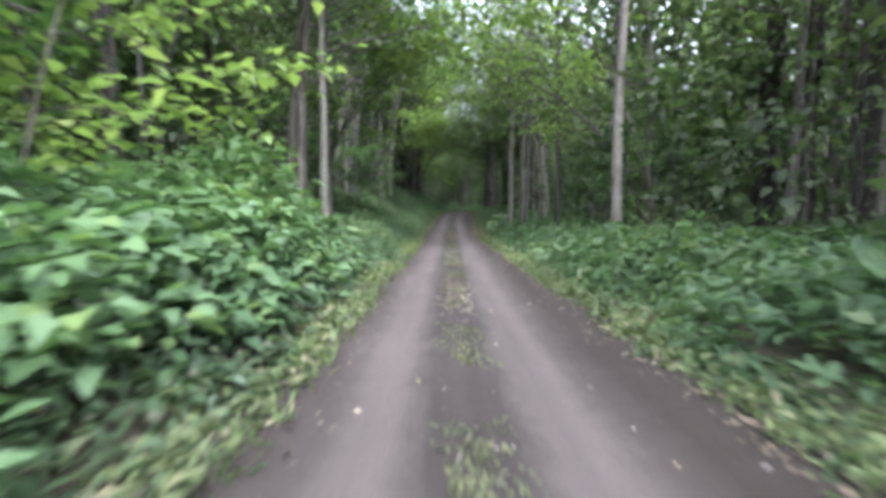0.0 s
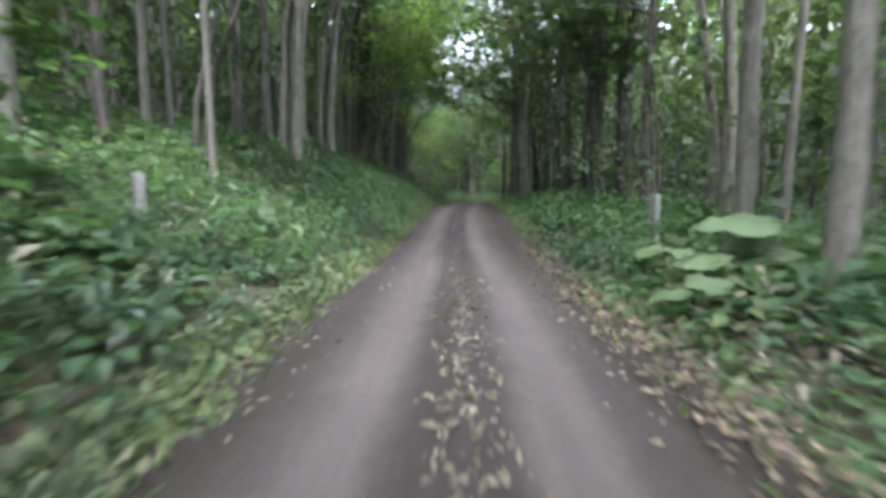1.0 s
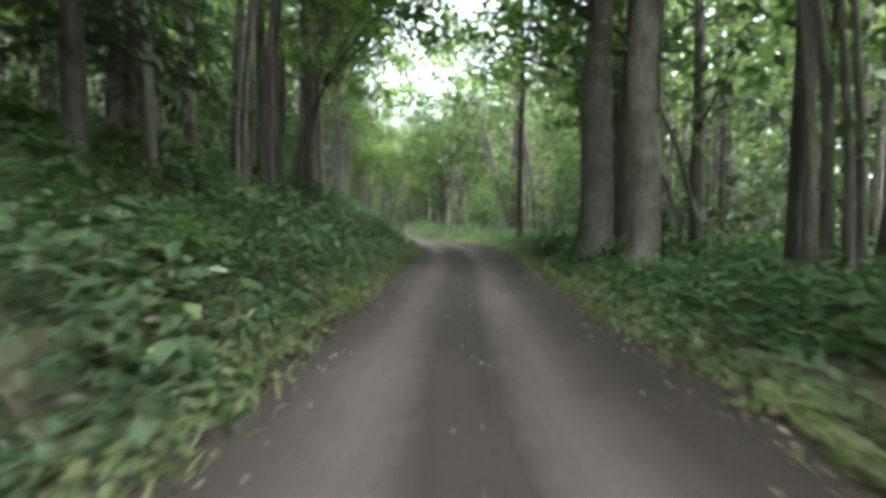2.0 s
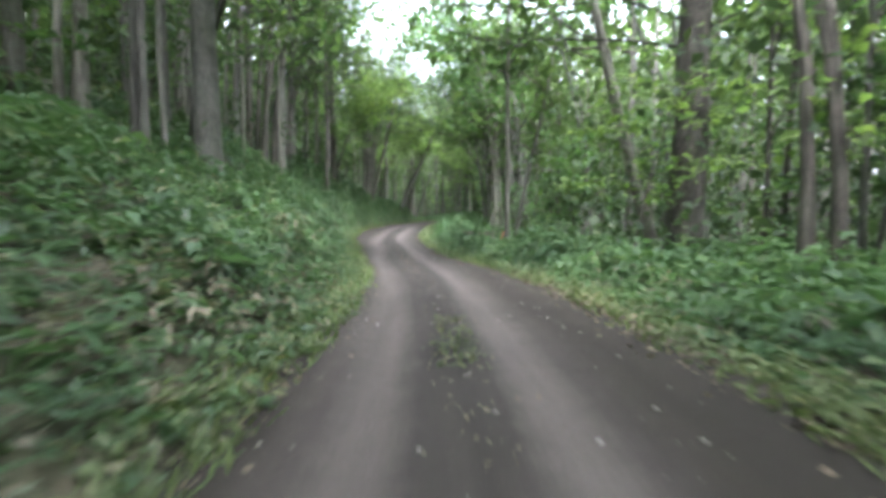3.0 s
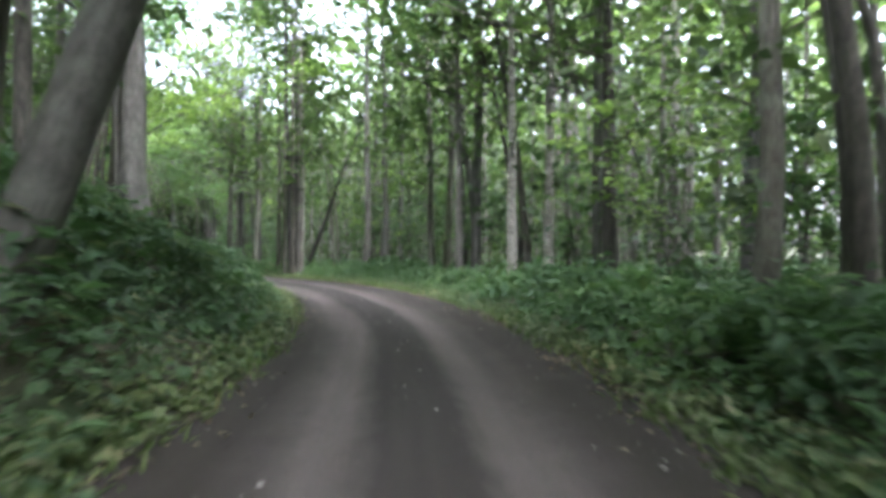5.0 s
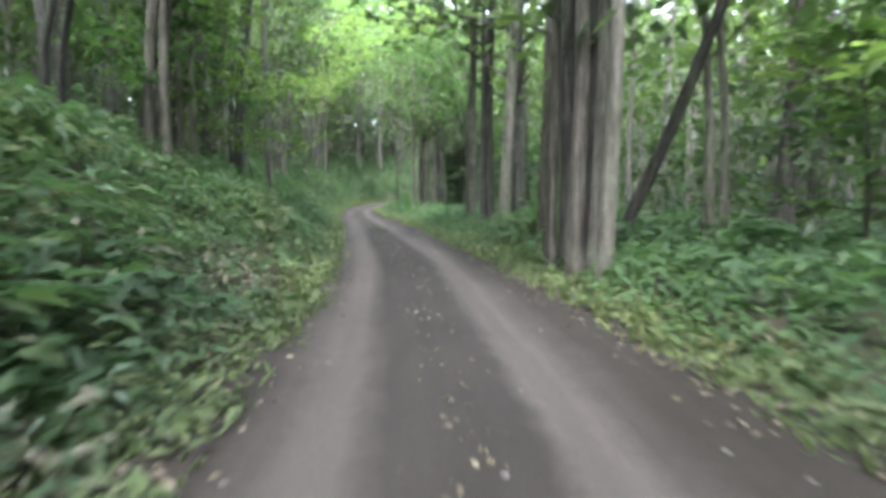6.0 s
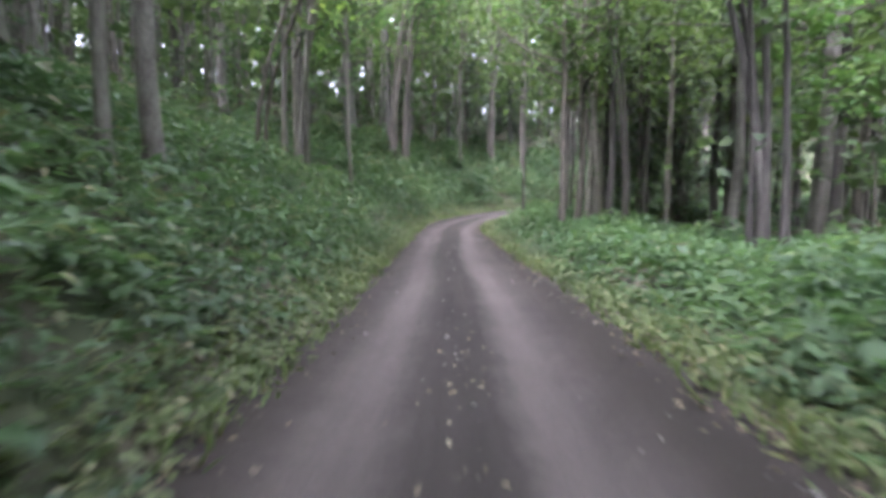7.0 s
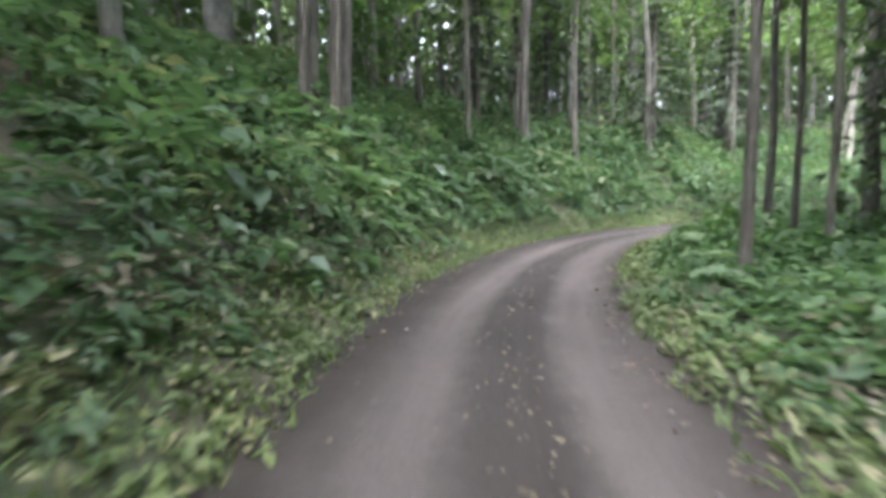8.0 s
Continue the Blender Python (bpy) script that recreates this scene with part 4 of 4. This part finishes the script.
def beside(density, low, high, side, seed, s_low=-1, s_high=250):
    """Random places in a strip beside the track, low to high metres outside its edge."""
    r = np.random.RandomState(seed)
    n = int(density * (high - low) * (s_high - s_low))
    s, b = r.uniform(s_low, s_high, n), r.uniform(low, high, n)
    near = (s < 216) | (r.uniform(0, 1, n) < (0.85 if side < 0 else 0.4))
    s, b = s[near], b[near]
    edge = np.interp(s, EDGE_RUN, EDGE_LEFT if side < 0 else EDGE_RIGHT)
    d = side * (edge + b)
    x, y = place(s, d)
    return x, y, s, d, r


def plants(spots, per, leaf, wide, material, name, label, droop=-0.15, gain=1.0, patchy=0):
    x, y, s, d, r = spots
    keep = beyond(s, d) > 0.18 * (1 + waves(x, y, 1.3, 52)) - 0.12 + verge(s, d) * (0.75 + 0.35 * waves(x, y, 2.1, 58))
    if patchy:
        keep &= waves(x, y, patchy, 57) > 0.1
    x, y, s, d = x[keep], y[keep], s[keep], d[keep]
    z, h = ground_at(x, y), np.clip(gain * herb_height(s, d, x, y), 0.06, 2.2)
    h = h * r.uniform(0.72, 1.28, len(x))
    i = np.repeat(np.arange(len(x)), per)
    m = len(i)
    u = 1 - 0.75 * r.uniform(0, 1, m) ** 1.7
    az = r.uniform(0, 6.28, m)
    out = r.uniform(0.01, 0.22, m)
    c = np.column_stack([x[i] + np.cos(az) * out, y[i] + np.sin(az) * out, z[i] + h[i] * u * r.uniform(0.92, 1.06, m)])
    size = leaf * r.uniform(0.6, 1.35, m) * (0.6 + 0.55 * np.clip(h[i], 0, 0.8))
    v, f = leaves(c, az + r.normal(0, 0.5, m), droop + r.normal(0, 0.35, m), size, size * wide, 0.18, r.normal(0, 0.3, m))
    return tagged(new(name, mesh_from(name, v, f, material)), label, "undergrowth", kind="stuff")


plants(beside(20, 0.0, 1.7, -1, 61), 12, 0.205, 0.37, BAMBOO, "undergrowth", "dense dwarf bamboo at the foot of the bank")
plants(beside(11, 1.6, 4.2, -1, 60), 12, 0.24, 0.37, BAMBOO, "undergrowth", "dense dwarf bamboo low on the bank")
plants(beside(5.5, 4.0, 8.5, -1, 62), 8, 0.35, 0.37, BAMBOO, "undergrowth", "dense dwarf bamboo covering the bank")
plants(beside(4, 0.2, 6.5, -1, 63), 7, 0.26, 0.65, HERB, "undergrowth", "broad-leaved herbs between the bamboo")
plants(beside(18, 0.0, 1.7, 1, 64), 11, 0.21, 0.56, HERB, "undergrowth", "dense broad-leaved herbs along the verge")
plants(beside(11, 1.6, 4.2, 1, 59), 11, 0.24, 0.56, HERB, "undergrowth", "dense broad-leaved herbs behind the verge")
plants(beside(6.5, 4.0, 8.0, 1, 65), 7, 0.30, 0.62, HERB, "undergrowth", "dense broad-leaved herbs under the trees")
plants(beside(5, 0.8, 8.0, -1, 77, 198, 246), 10, 0.42, 0.5, BAMBOO, "undergrowth", "coarse dwarf bamboo on the outside of the last bend", gain=1.45)
# Herbs under the canopy gap: the extra light is put into the leaf colour.
plants(beside(13, 0.5, 4.6, 1, 78, 92, 107), 11, 0.25, 0.58, PALE_HERB, "undergrowth", "broad-leaved herbs beside the track, leaf colour lightened for a light gap", gain=1.05)
for side, seed in ((-1, 79), (1, 80)):
    plants(beside(5, 0.0, 0.9, side, seed), 8, 0.17, 0.28, DRY, "undergrowth", "withered stalks and fronds along the verge", gain=0.9, patchy=1.7)
plants(beside(2.5, 0.5, 7.0, 1, 66), 8, 0.25, 0.55, HERB, "undergrowth", "taller leaves standing out of the herbs", gain=1.25)
# Thicket at the start: its sunlit look comes from the lighter leaf colour.
plants(beside(12, 0.6, 5.0, -1, 67, -6, 11), 20, 0.21, 0.7, BIG_LEAF, "undergrowth", "tall broad-leaved thicket beside the track, sunlight put into its leaf colour", gain=2.1)
for low, high, side in ((79, 93, -1), (100, 116, -1), (186, 203, -1), (150, 162, -1), (28, 40, 1), (84, 96, 1), (178, 200, 1), (160, 170, 1)):
    plants(beside(11, 0.1, 1.7, side, 69 + low, low, high), 9, 0.19, 0.3, DRY, "undergrowth", "withered tan fern fronds among the verge herbs", gain=1.12, patchy=2.4)
plants(spread(19000, 7.0, 40, -6, 262, 0, 68), 5, 0.62, 0.5, BAMBOO, "undergrowth", "dim herbs on the forest floor under the trees")


def build_grass():
    parts = []
    for side in (-1, 1):
        x, y, s, d, r = beside(240, -0.20, 1.3, side, 71 + side, -6, 222)
        b = beyond(s, d)
        keep = r.uniform(0, 1, len(x)) < (0.35 + 0.65 * smooth(0.5 + waves(x, y, 4, 72))) * smooth((b + 0.2) / 0.25) * (1 - smooth((b - 0.15 - verge(s, d)) / 0.35)) * np.where((side > 0) & (s > 27) & (s < 40), 0.2, 1.0)
        x, y, b = x[keep], y[keep], b[keep]
        z = np.where(b < 0.3, np.maximum(ground_at(x, y), 0.02 + np.interp(s[keep], RUN, LINE[:, 2])), ground_at(x, y))
        m = len(x)
        size = r.uniform(0.07, 0.27, m)
        parts.append(leaves(np.column_stack([x, y, z - 0.02]), r.uniform(0, 6.28, m), r.uniform(0.4, 1.35, m), size, size * 0.10 + 0.010, 0.1))
    v, f = joined(parts)
    return tagged(new("verge_grass", mesh_from("verge_grass", v, f, GRASS)), "yellow-green grass along the edges of the track", "grass", kind="stuff")


def low_weeds(side, seed):
    """Small-leaved weeds that close the verge between the track and the herbs."""
    x, y, s, d, r = beside(42, -0.08, 1.1, side, seed, -4, 224)
    b = beyond(s, d)
    keep = (b < 0.45 + verge(s, d)) & ~((side > 0) & (s > 27) & (s < 40)) & (r.uniform(0, 1, len(x)) < smooth((b + 0.12) / 0.3))
    x, y, s = x[keep], y[keep], s[keep]
    z = np.maximum(ground_at(x, y), np.interp(s, RUN, LINE[:, 2]) + 0.0)
    i = np.repeat(np.arange(len(x)), 6)
    m = len(i)
    az = r.uniform(0, 6.28, m)
    c = np.column_stack([x[i] + r.normal(0, 0.06, m), y[i] + r.normal(0, 0.06, m), z[i] + r.uniform(0.01, 0.20, m)])
    size = r.uniform(0.06, 0.15, m)
    v, f = leaves(c, az, r.normal(-0.05, 0.4, m), size, size * 0.55, 0.15, r.normal(0, 0.3, m))
    tagged(new("verge_weeds", mesh_from("verge_weeds", v, f, LOW_WEED)), "low bright green weeds along the verge of the track", "weeds", kind="stuff")


low_weeds(-1, 75)
low_weeds(1, 76)


def flat_leaves(name, label, category, material, x, y, z, r, low, high, wide=0.6, lift=0.25):
    m = len(x)
    size = r.uniform(low, high, m)
    v, f = leaves(np.column_stack([x, y, z + 0.012]), r.uniform(0, 6.28, m), r.normal(0.08, lift, m), size, size * wide, 0.15, r.normal(0, 0.3, m))
    return tagged(new(name, mesh_from(name, v, f, material)), label, category, kind="stuff")


def on_track(n, spans, middle, width, seed, edge=0):
    """Random places on the track itself, within stretches along it."""
    r = np.random.RandomState(seed)
    s = np.concatenate([r.uniform(a, b, int(n * (b - a))) for a, b in spans])
    d = middle + r.normal(0, width, len(s))
    if edge:
        d = d + edge * np.interp(s, EDGE_RUN, EDGE_LEFT if edge < 0 else EDGE_RIGHT)
    x, y = place(s, d)
    z = np.interp(s, RUN, LINE[:, 2]) + np.interp(d, [-1.8, -0.7, -0.2, 0.2, 0.68, 1.8], [0.03, -0.02, 0.05, 0.05, -0.02, 0.03])
    return x, y, z, s, d, r


build_grass()
x, y, z, s, d, r = on_track(62, [(7, 10.5), (13.5, 18), (26.5, 35)], 0.05, 0.17, 85)
flat_leaves("leaf_litter", "pale dry stalks and leaves on the crown of the track", "dead leaves", DRY, x, y, z, r, 0.05, 0.14, 0.4, 0.45)
x, y, z, s, d, r = on_track(100, [(27.5, 39.5), (84, 92)], 0.18, 0.22, 86, 1)
flat_leaves("leaf_litter", "brown dead leaves heaped on the verge of the track", "dead leaves", LITTER, x, y, z + 0.04, r, 0.05, 0.12, 0.55, 0.4)
x, y, z, s, d, r = on_track(190, [(-4, 8), (9, 27)], 0.03, 0.15, 81)
keep = waves(x, y, 2.6, 88) > -0.1
x, y, z = x[keep], y[keep], z[keep]
flat_leaves("track_weeds", "low yellow-green weeds on the crown of the track", "weeds", WEEDS, x, y, z, r, 0.03, 0.085, 0.5, 0.5)
x, y, z, s, d, r = on_track(85, [(84.0, 86.4), (170.2, 172.0)], 0.06, 0.13, 84)
flat_leaves("track_weeds", "small clump of weeds on the crown of the track", "weeds", WEEDS, x, y, z + 0.02, r, 0.05, 0.14, 0.45, 0.6)
x, y, z, s, d, r = on_track(16, [(6, 36), (82, 112), (150, 163), (166, 178), (192, 212)], 0.05, 0.22, 82)
flat_leaves("leaf_litter", "dead leaves lying on the crown of the track", "dead leaves", LITTER, x, y, z, r, 0.03, 0.075)
for side in (-1, 1):
    x, y, z, s, d, r = on_track(50 if side > 0 else 32, [(-4, 226)], side * 0.05, 0.2, 83 + side, side)
    flat_leaves("leaf_litter", "dead leaves and twigs along the edge of the track", "dead leaves", LITTER, x, y, z, r, 0.04, 0.10)


def build_pebbles():
    """Loose stones on the shoulders and the crown of the track."""
    parts = []
    unit = np.array([(1, 0, 0), (-1, 0, 0), (0, 1, 0), (0, -1, 0), (0, 0, 1), (0, 0, -1)], float)
    tri = np.array([(0, 2, 4), (2, 1, 4), (1, 3, 4), (3, 0, 4), (2, 0, 5), (1, 2, 5), (3, 1, 5), (0, 3, 5)])
    for middle, width, n, seed in ((-1.35, 0.2, 5, 91), (1.45, 0.22, 6, 92), (0.05, 0.2, 2.5, 93)):
        x, y, z, s, d, r = on_track(n, [(-4, 225)], middle, width, seed)
        for i in range(len(x)):
            a = r.uniform(0, 6.28)
            turn = np.array([[math.cos(a), -math.sin(a), 0], [math.sin(a), math.cos(a), 0], [0, 0, 1]])
            size = r.uniform(0.010, 0.034) * np.array([1, r.uniform(0.6, 1), r.uniform(0.4, 0.7)])
            parts.append(((unit * r.uniform(0.8, 1.2, (6, 1)) * size) @ turn.T + (x[i], y[i], z[i] + 0.006), tri))
    v, f = joined(parts)
    m, nt, b = material("loose_stone", 0.9)
    g = nt.nodes.new("ShaderNodeNewGeometry")
    nt.links.new(ramp(nt, g.outputs["Random Per Island"], [(0, (0.10, 0.09, 0.085)), (0.7, (0.22, 0.20, 0.19)), (1, (0.32, 0.30, 0.28))]), b.inputs["Base Color"])
    tagged(new("pebbles", mesh_from("pebbles", v, f, m)), "loose pale stones scattered on the track", "stones", kind="stuff")


build_pebbles()


# ---- small things ----
def part(name, bm, mat, parent, label=""):
    """Links a bmesh as one mesh object under a thing or a part."""
    me = bpy.data.meshes.new(name)
    bm.to_mesh(me)
    bm.free()
    me.materials.append(mat)
    ob = new(name, me)
    ob.parent = parent
    return tagged(ob, label)


def spot(s, d, lift=0.0):
    x, y = place(s, d)
    return Vector((float(x[0]), float(y[0]), float(ground_at(x, y)[0]) + lift))


def wood_material(name, dark, light):
    m, nt, b = material(name, 0.85)
    tc = nt.nodes.new("ShaderNodeTexCoord")
    n = noise_node(nt, 14, 5, tc.outputs["Object"])
    nt.links.new(ramp(nt, n, [(0.3, dark), (0.7, light)]), b.inputs["Base Color"])
    bump(nt, b, n, 0.5, 0.01)
    return m


POST = wood_material("weathered_post", (0.17, 0.165, 0.15), (0.30, 0.29, 0.265))
STICK = wood_material("bleached_stick", (0.09, 0.075, 0.06), (0.26, 0.225, 0.18))
CUT = wood_material("cut_wood", (0.17, 0.14, 0.10), (0.30, 0.26, 0.20))
ROTTEN = wood_material("dark_dead_wood", (0.018, 0.015, 0.012), (0.05, 0.042, 0.034))
TAPE, _nt, _b = material("red_tape", 0.45)
_c = ramp(_nt, noise_node(_nt, 30, 3, place_coords(_nt)), [(0.3, (0.52, 0.05, 0.035)), (0.7, (0.72, 0.09, 0.06))])
_nt.links.new(_c, _b.inputs["Base Color"])


def marker_post(s, d, width, tall, turn, label):
    """A square post with a chamfered top."""
    post = tagged(new("marker_post"), label, "post", "posts beside the track")
    post.matrix_basis = Matrix.Translation(spot(s, d)) @ Euler((0.03, -0.02, turn)).to_matrix().to_4x4()
    bm = bmesh.new()
    w = width / 2
    rings = [[bm.verts.new((x * k, y * k, z)) for x, y in ((-w, -w), (w, -w), (w, w), (-w, w))] for z, k in ((-0.3, 1.0), (0.3, 1.0), (tall - 0.04, 0.97), (tall, 0.74))]
    for a, b in zip(rings, rings[1:]):
        for i in range(4):
            bm.faces.new((a[i], a[(i + 1) % 4], b[(i + 1) % 4], b[i]))
    bm.faces.new(rings[-1])
    bmesh.ops.bevel(bm, geom=[e for e in bm.edges if abs(e.verts[0].co.z - e.verts[1].co.z) > 0.2], offset=0.012, segments=2, affect="EDGES")
    part("shaft", bm, POST, post)
    return post


def bm_tube(points, radii, sides=8):
    v, f = tube(points, radii, sides)
    bm = bmesh.new()
    vs = [bm.verts.new(p) for p in v]
    for q in f:
        bm.faces.new([vs[k] for k in q]).smooth = True
    for ring in (vs[:sides], vs[-sides:]):
        bm.faces.new(ring)
    bmesh.ops.recalc_face_normals(bm, faces=bm.faces)
    return bm


marker_post(38.1, 4.4, 0.17, 1.18, 0.4, "pale weathered square marker post in the herbs")
marker_post(33.1, -4, 0.12, 0.95, 0.9, "dull grey wooden marker stake on the bank")


def fallen_branch():
    """A dark dead bough arching over the herbs."""
    root = tagged(new("fallen_branch"), "dark dead bough arching over the undergrowth", "branch")
    base = spot(58.7, 5.1)
    root.location = base
    stops = [spot(58.7, 5.1, 0.15), spot(57.1, 5.7, 0.75), spot(55.7, 6.1, 1.15), spot(54.2, 6.7, 1.5), spot(52.6, 8.2, 1.55), spot(51.4, 9.7, 1.2)]
    line = np.array([p - base for p in stops])
    part("bough", bm_tube(line, np.linspace(0.075, 0.035, 6), 8), ROTTEN, root)
    r = np.random.RandomState(5)
    for k in (1, 2, 3):
        part("twig", bm_tube(limb_line(r, line[k], r.uniform(0, 6.28), r.uniform(0.3, 1.1), r.uniform(0.7, 1.4), 5), np.linspace(0.022, 0.005, 5), 5), ROTTEN, root)


fallen_branch()


def brush_pile():
    """Cut branches thrown together at the edge of the wood."""
    root = tagged(new("brush_pile"), "heap of bleached cut branches on the herbs", "brush pile")
    base = spot(100.5, 3.8, 0.42)
    root.location = base
    r = np.random.RandomState(9)
    run = (spot(99.5, 4.15) - spot(101.5, 3.4)).normalized()
    turn = math.atan2(run.y, run.x)
    for k in range(11):
        start = Vector((r.uniform(-1.6, 0.6), r.uniform(-0.5, 0.5), r.uniform(0.0, 0.35)))
        start.rotate(Euler((0, 0, turn)))
        a, long = turn + r.normal(0, 0.3), r.uniform(0.9, 2.2)
        line = np.array(start) + np.linspace(0, long, 5)[:, None] * [math.cos(a), math.sin(a), r.normal(0.0, 0.07)] + r.normal(0, 0.02, (5, 3))
        part("stick", bm_tube(line, np.linspace(r.uniform(0.03, 0.055), 0.016, 5), 6), STICK, root)
    for ends, thick in ((((101.7, 3.3, 0.50), (99.3, 4.2, 0.36)), 0.05), (((101.1, 3.9, 0.76), (99.7, 4.1, 0.42)), 0.04)):
        a, b = (np.array(spot(*e) - base) for e in ends)
        line = a + np.linspace(0, 1, 6)[:, None] * (b - a) + r.normal(0, 0.02, (6, 3))
        part("branch", bm_tube(line, np.linspace(thick * 0.6, thick, 6), 8), STICK, root)


brush_pile()


def tape_stake(s, d, tall, ribbons):
    """A thin stake with red plastic tape tied to it."""
    root = tagged(new("survey_stake"), "thin stake with crumpled red marking tape", "stake", "taped stakes")
    root.matrix_basis = Matrix.Translation(spot(s, d)) @ Euler((0.1, 0.12, 0.5)).to_matrix().to_4x4()
    part("stake", bm_tube([(0, 0, -0.2), (0, 0, tall / 2), (0.01, 0, tall)], (0.018, 0.016, 0.012), 6), STICK, root)
    r = np.random.RandomState(int(s))
    for z, long in ribbons:
        bm = bmesh.new()
        n, rows = 9, []
        a = r.uniform(0, 6.28)
        for i in range(n):
            u = i / (n - 1)
            c = Vector((math.cos(a + u) * 0.14 * u + 0.02, math.sin(a + 2 * u) * 0.10 * u, z - long * u + 0.03 * math.sin(9 * u)))
            w = Vector((math.cos(a + 1.5 + 5 * u), math.sin(a + 1.5 + 5 * u), 0.3)) * (0.075 + 0.03 * math.sin(7 * u))
            rows.append((bm.verts.new(c - w), bm.verts.new(c + w)))
        for p0, p1 in zip(rows, rows[1:]):
            bm.faces.new((p0[0], p0[1], p1[1], p1[0]))
        knot = bmesh.ops.create_icosphere(bm, subdivisions=1, radius=0.055, matrix=Matrix.Translation((0, 0, z)))
        for v in knot["verts"]:
            v.co += Vector((r.normal(0, 0.012), r.normal(0, 0.012), r.normal(0, 0.012)))
        bmesh.ops.solidify(bm, geom=bm.faces[:], thickness=0.004)
        part("ribbon", bm, TAPE, root, "crumpled red plastic tape")


tape_stake(100.5, 4.3, 0.62, ((0.56, 0.22), (0.48, 0.2)))
tape_stake(101.5, 4.65, 0.9, ((0.80, 0.34),))


def stump(s, d, tall, radius):
    root = tagged(new("stump"), "small pale cut stump among the bank herbs", "stump")
    root.location = spot(s, d)
    part("wood", bm_tube([(0, 0, -0.15), (0, 0, 0.05), (0.02, 0, tall * 0.6), (0.03, 0.01, tall)], (radius * 1.5, radius * 1.2, radius, radius * 0.95), 10), CUT, root)


stump(96.8, -2.6, 0.36, 0.045)


def butterbur(seed, count, size):
    """A clump of large round leaves on long stalks."""
    r = np.random.RandomState(seed)
    root = tagged(new("butterbur_plant"), "butterbur clump with large round pale green leaves", "plant", "butterbur plants beside the track")
    for k in range(count):
        a, reach, tall = k * 2.4 + r.uniform(0, 0.8), r.uniform(0.12, 0.5), r.uniform(0.45, 0.95) * size
        top = Vector((math.cos(a) * reach, math.sin(a) * reach, tall))
        stalk = part("stalk", bm_tube([(0, 0, -0.05), (top.x * 0.45, top.y * 0.45, tall * 0.6), tuple(top)], (0.014, 0.012, 0.008), 6), PALE_HERB, root)
        bm = bmesh.new()
        rad, n = r.uniform(0.17, 0.30) * size, 20
        mid = bm.verts.new(top)
        rings = []
        for q, sag in ((0.5, 0.02), (1.0, 0.07)):
            ring = []
            for i in range(n):
                t = a + math.pi + 2 * math.pi * i / n
                notch = 0.45 if i == 0 else 1.0
                w = rad * q * notch * (1 + 0.05 * math.sin(5 * t) + r.normal(0, 0.02))
                tilt = 0.25 * math.cos(t - a) * w
                ring.append(bm.verts.new(top + Vector((math.cos(t) * w, math.sin(t) * w, -sag * size - tilt + 0.02 * math.sin(3 * t)))))
            rings.append(ring)
        for i in range(n):
            j = (i + 1) % n
            bm.faces.new((mid, rings[0][i], rings[0][j])).smooth = True
            bm.faces.new((rings[0][i], rings[1][i], rings[1][j], rings[0][j])).smooth = True
        part("leaf", bm, PALE_HERB, root, "large round pale green leaf")
    return root


CLUMPS = [butterbur(70, 6, 1.0), butterbur(71, 8, 1.15), butterbur(72, 5, 0.8)]
# Butterbur: metres along, metres to the right, kind, turn.
BUTTERBUR = [(13.3, -2.7, 1, 0.2), (11.5, -3.2, 0, 1.4), (10.6, -2.5, 2, 2.2), (14.2, -3.2, 0, 3.0), (12.5, -3.9, 1, 4.1), (13.3, 2.5, 2, 0.4), (15.6, 2.6, 2, 1.9),
             (32.3, 3.1, 1, 0.8), (32.8, 3.8, 0, 2.7), (33.6, 3, 2, 4.4), (32, 2.5, 2, 5.5), (20.4, -3.1, 2, 1.1), (95.2, 2.7, 2, 2.0),
             (99.6, 3, 2, 5.0), (103.4, 3.2, 2, 1.7), (200.8, 2.5, 2, 2.5), (203.5, 2.9, 2, 4.0), (190.4, 3.2, 2, 1.0)]
for i, (s, d, k, turn) in enumerate(BUTTERBUR):
    m = Matrix.Translation(spot(s, d)) @ Euler((0, 0, turn)).to_matrix().to_4x4()
    if i < 3:
        CLUMPS[i].matrix_basis = m
    else:
        copy_thing(CLUMPS[k], m)
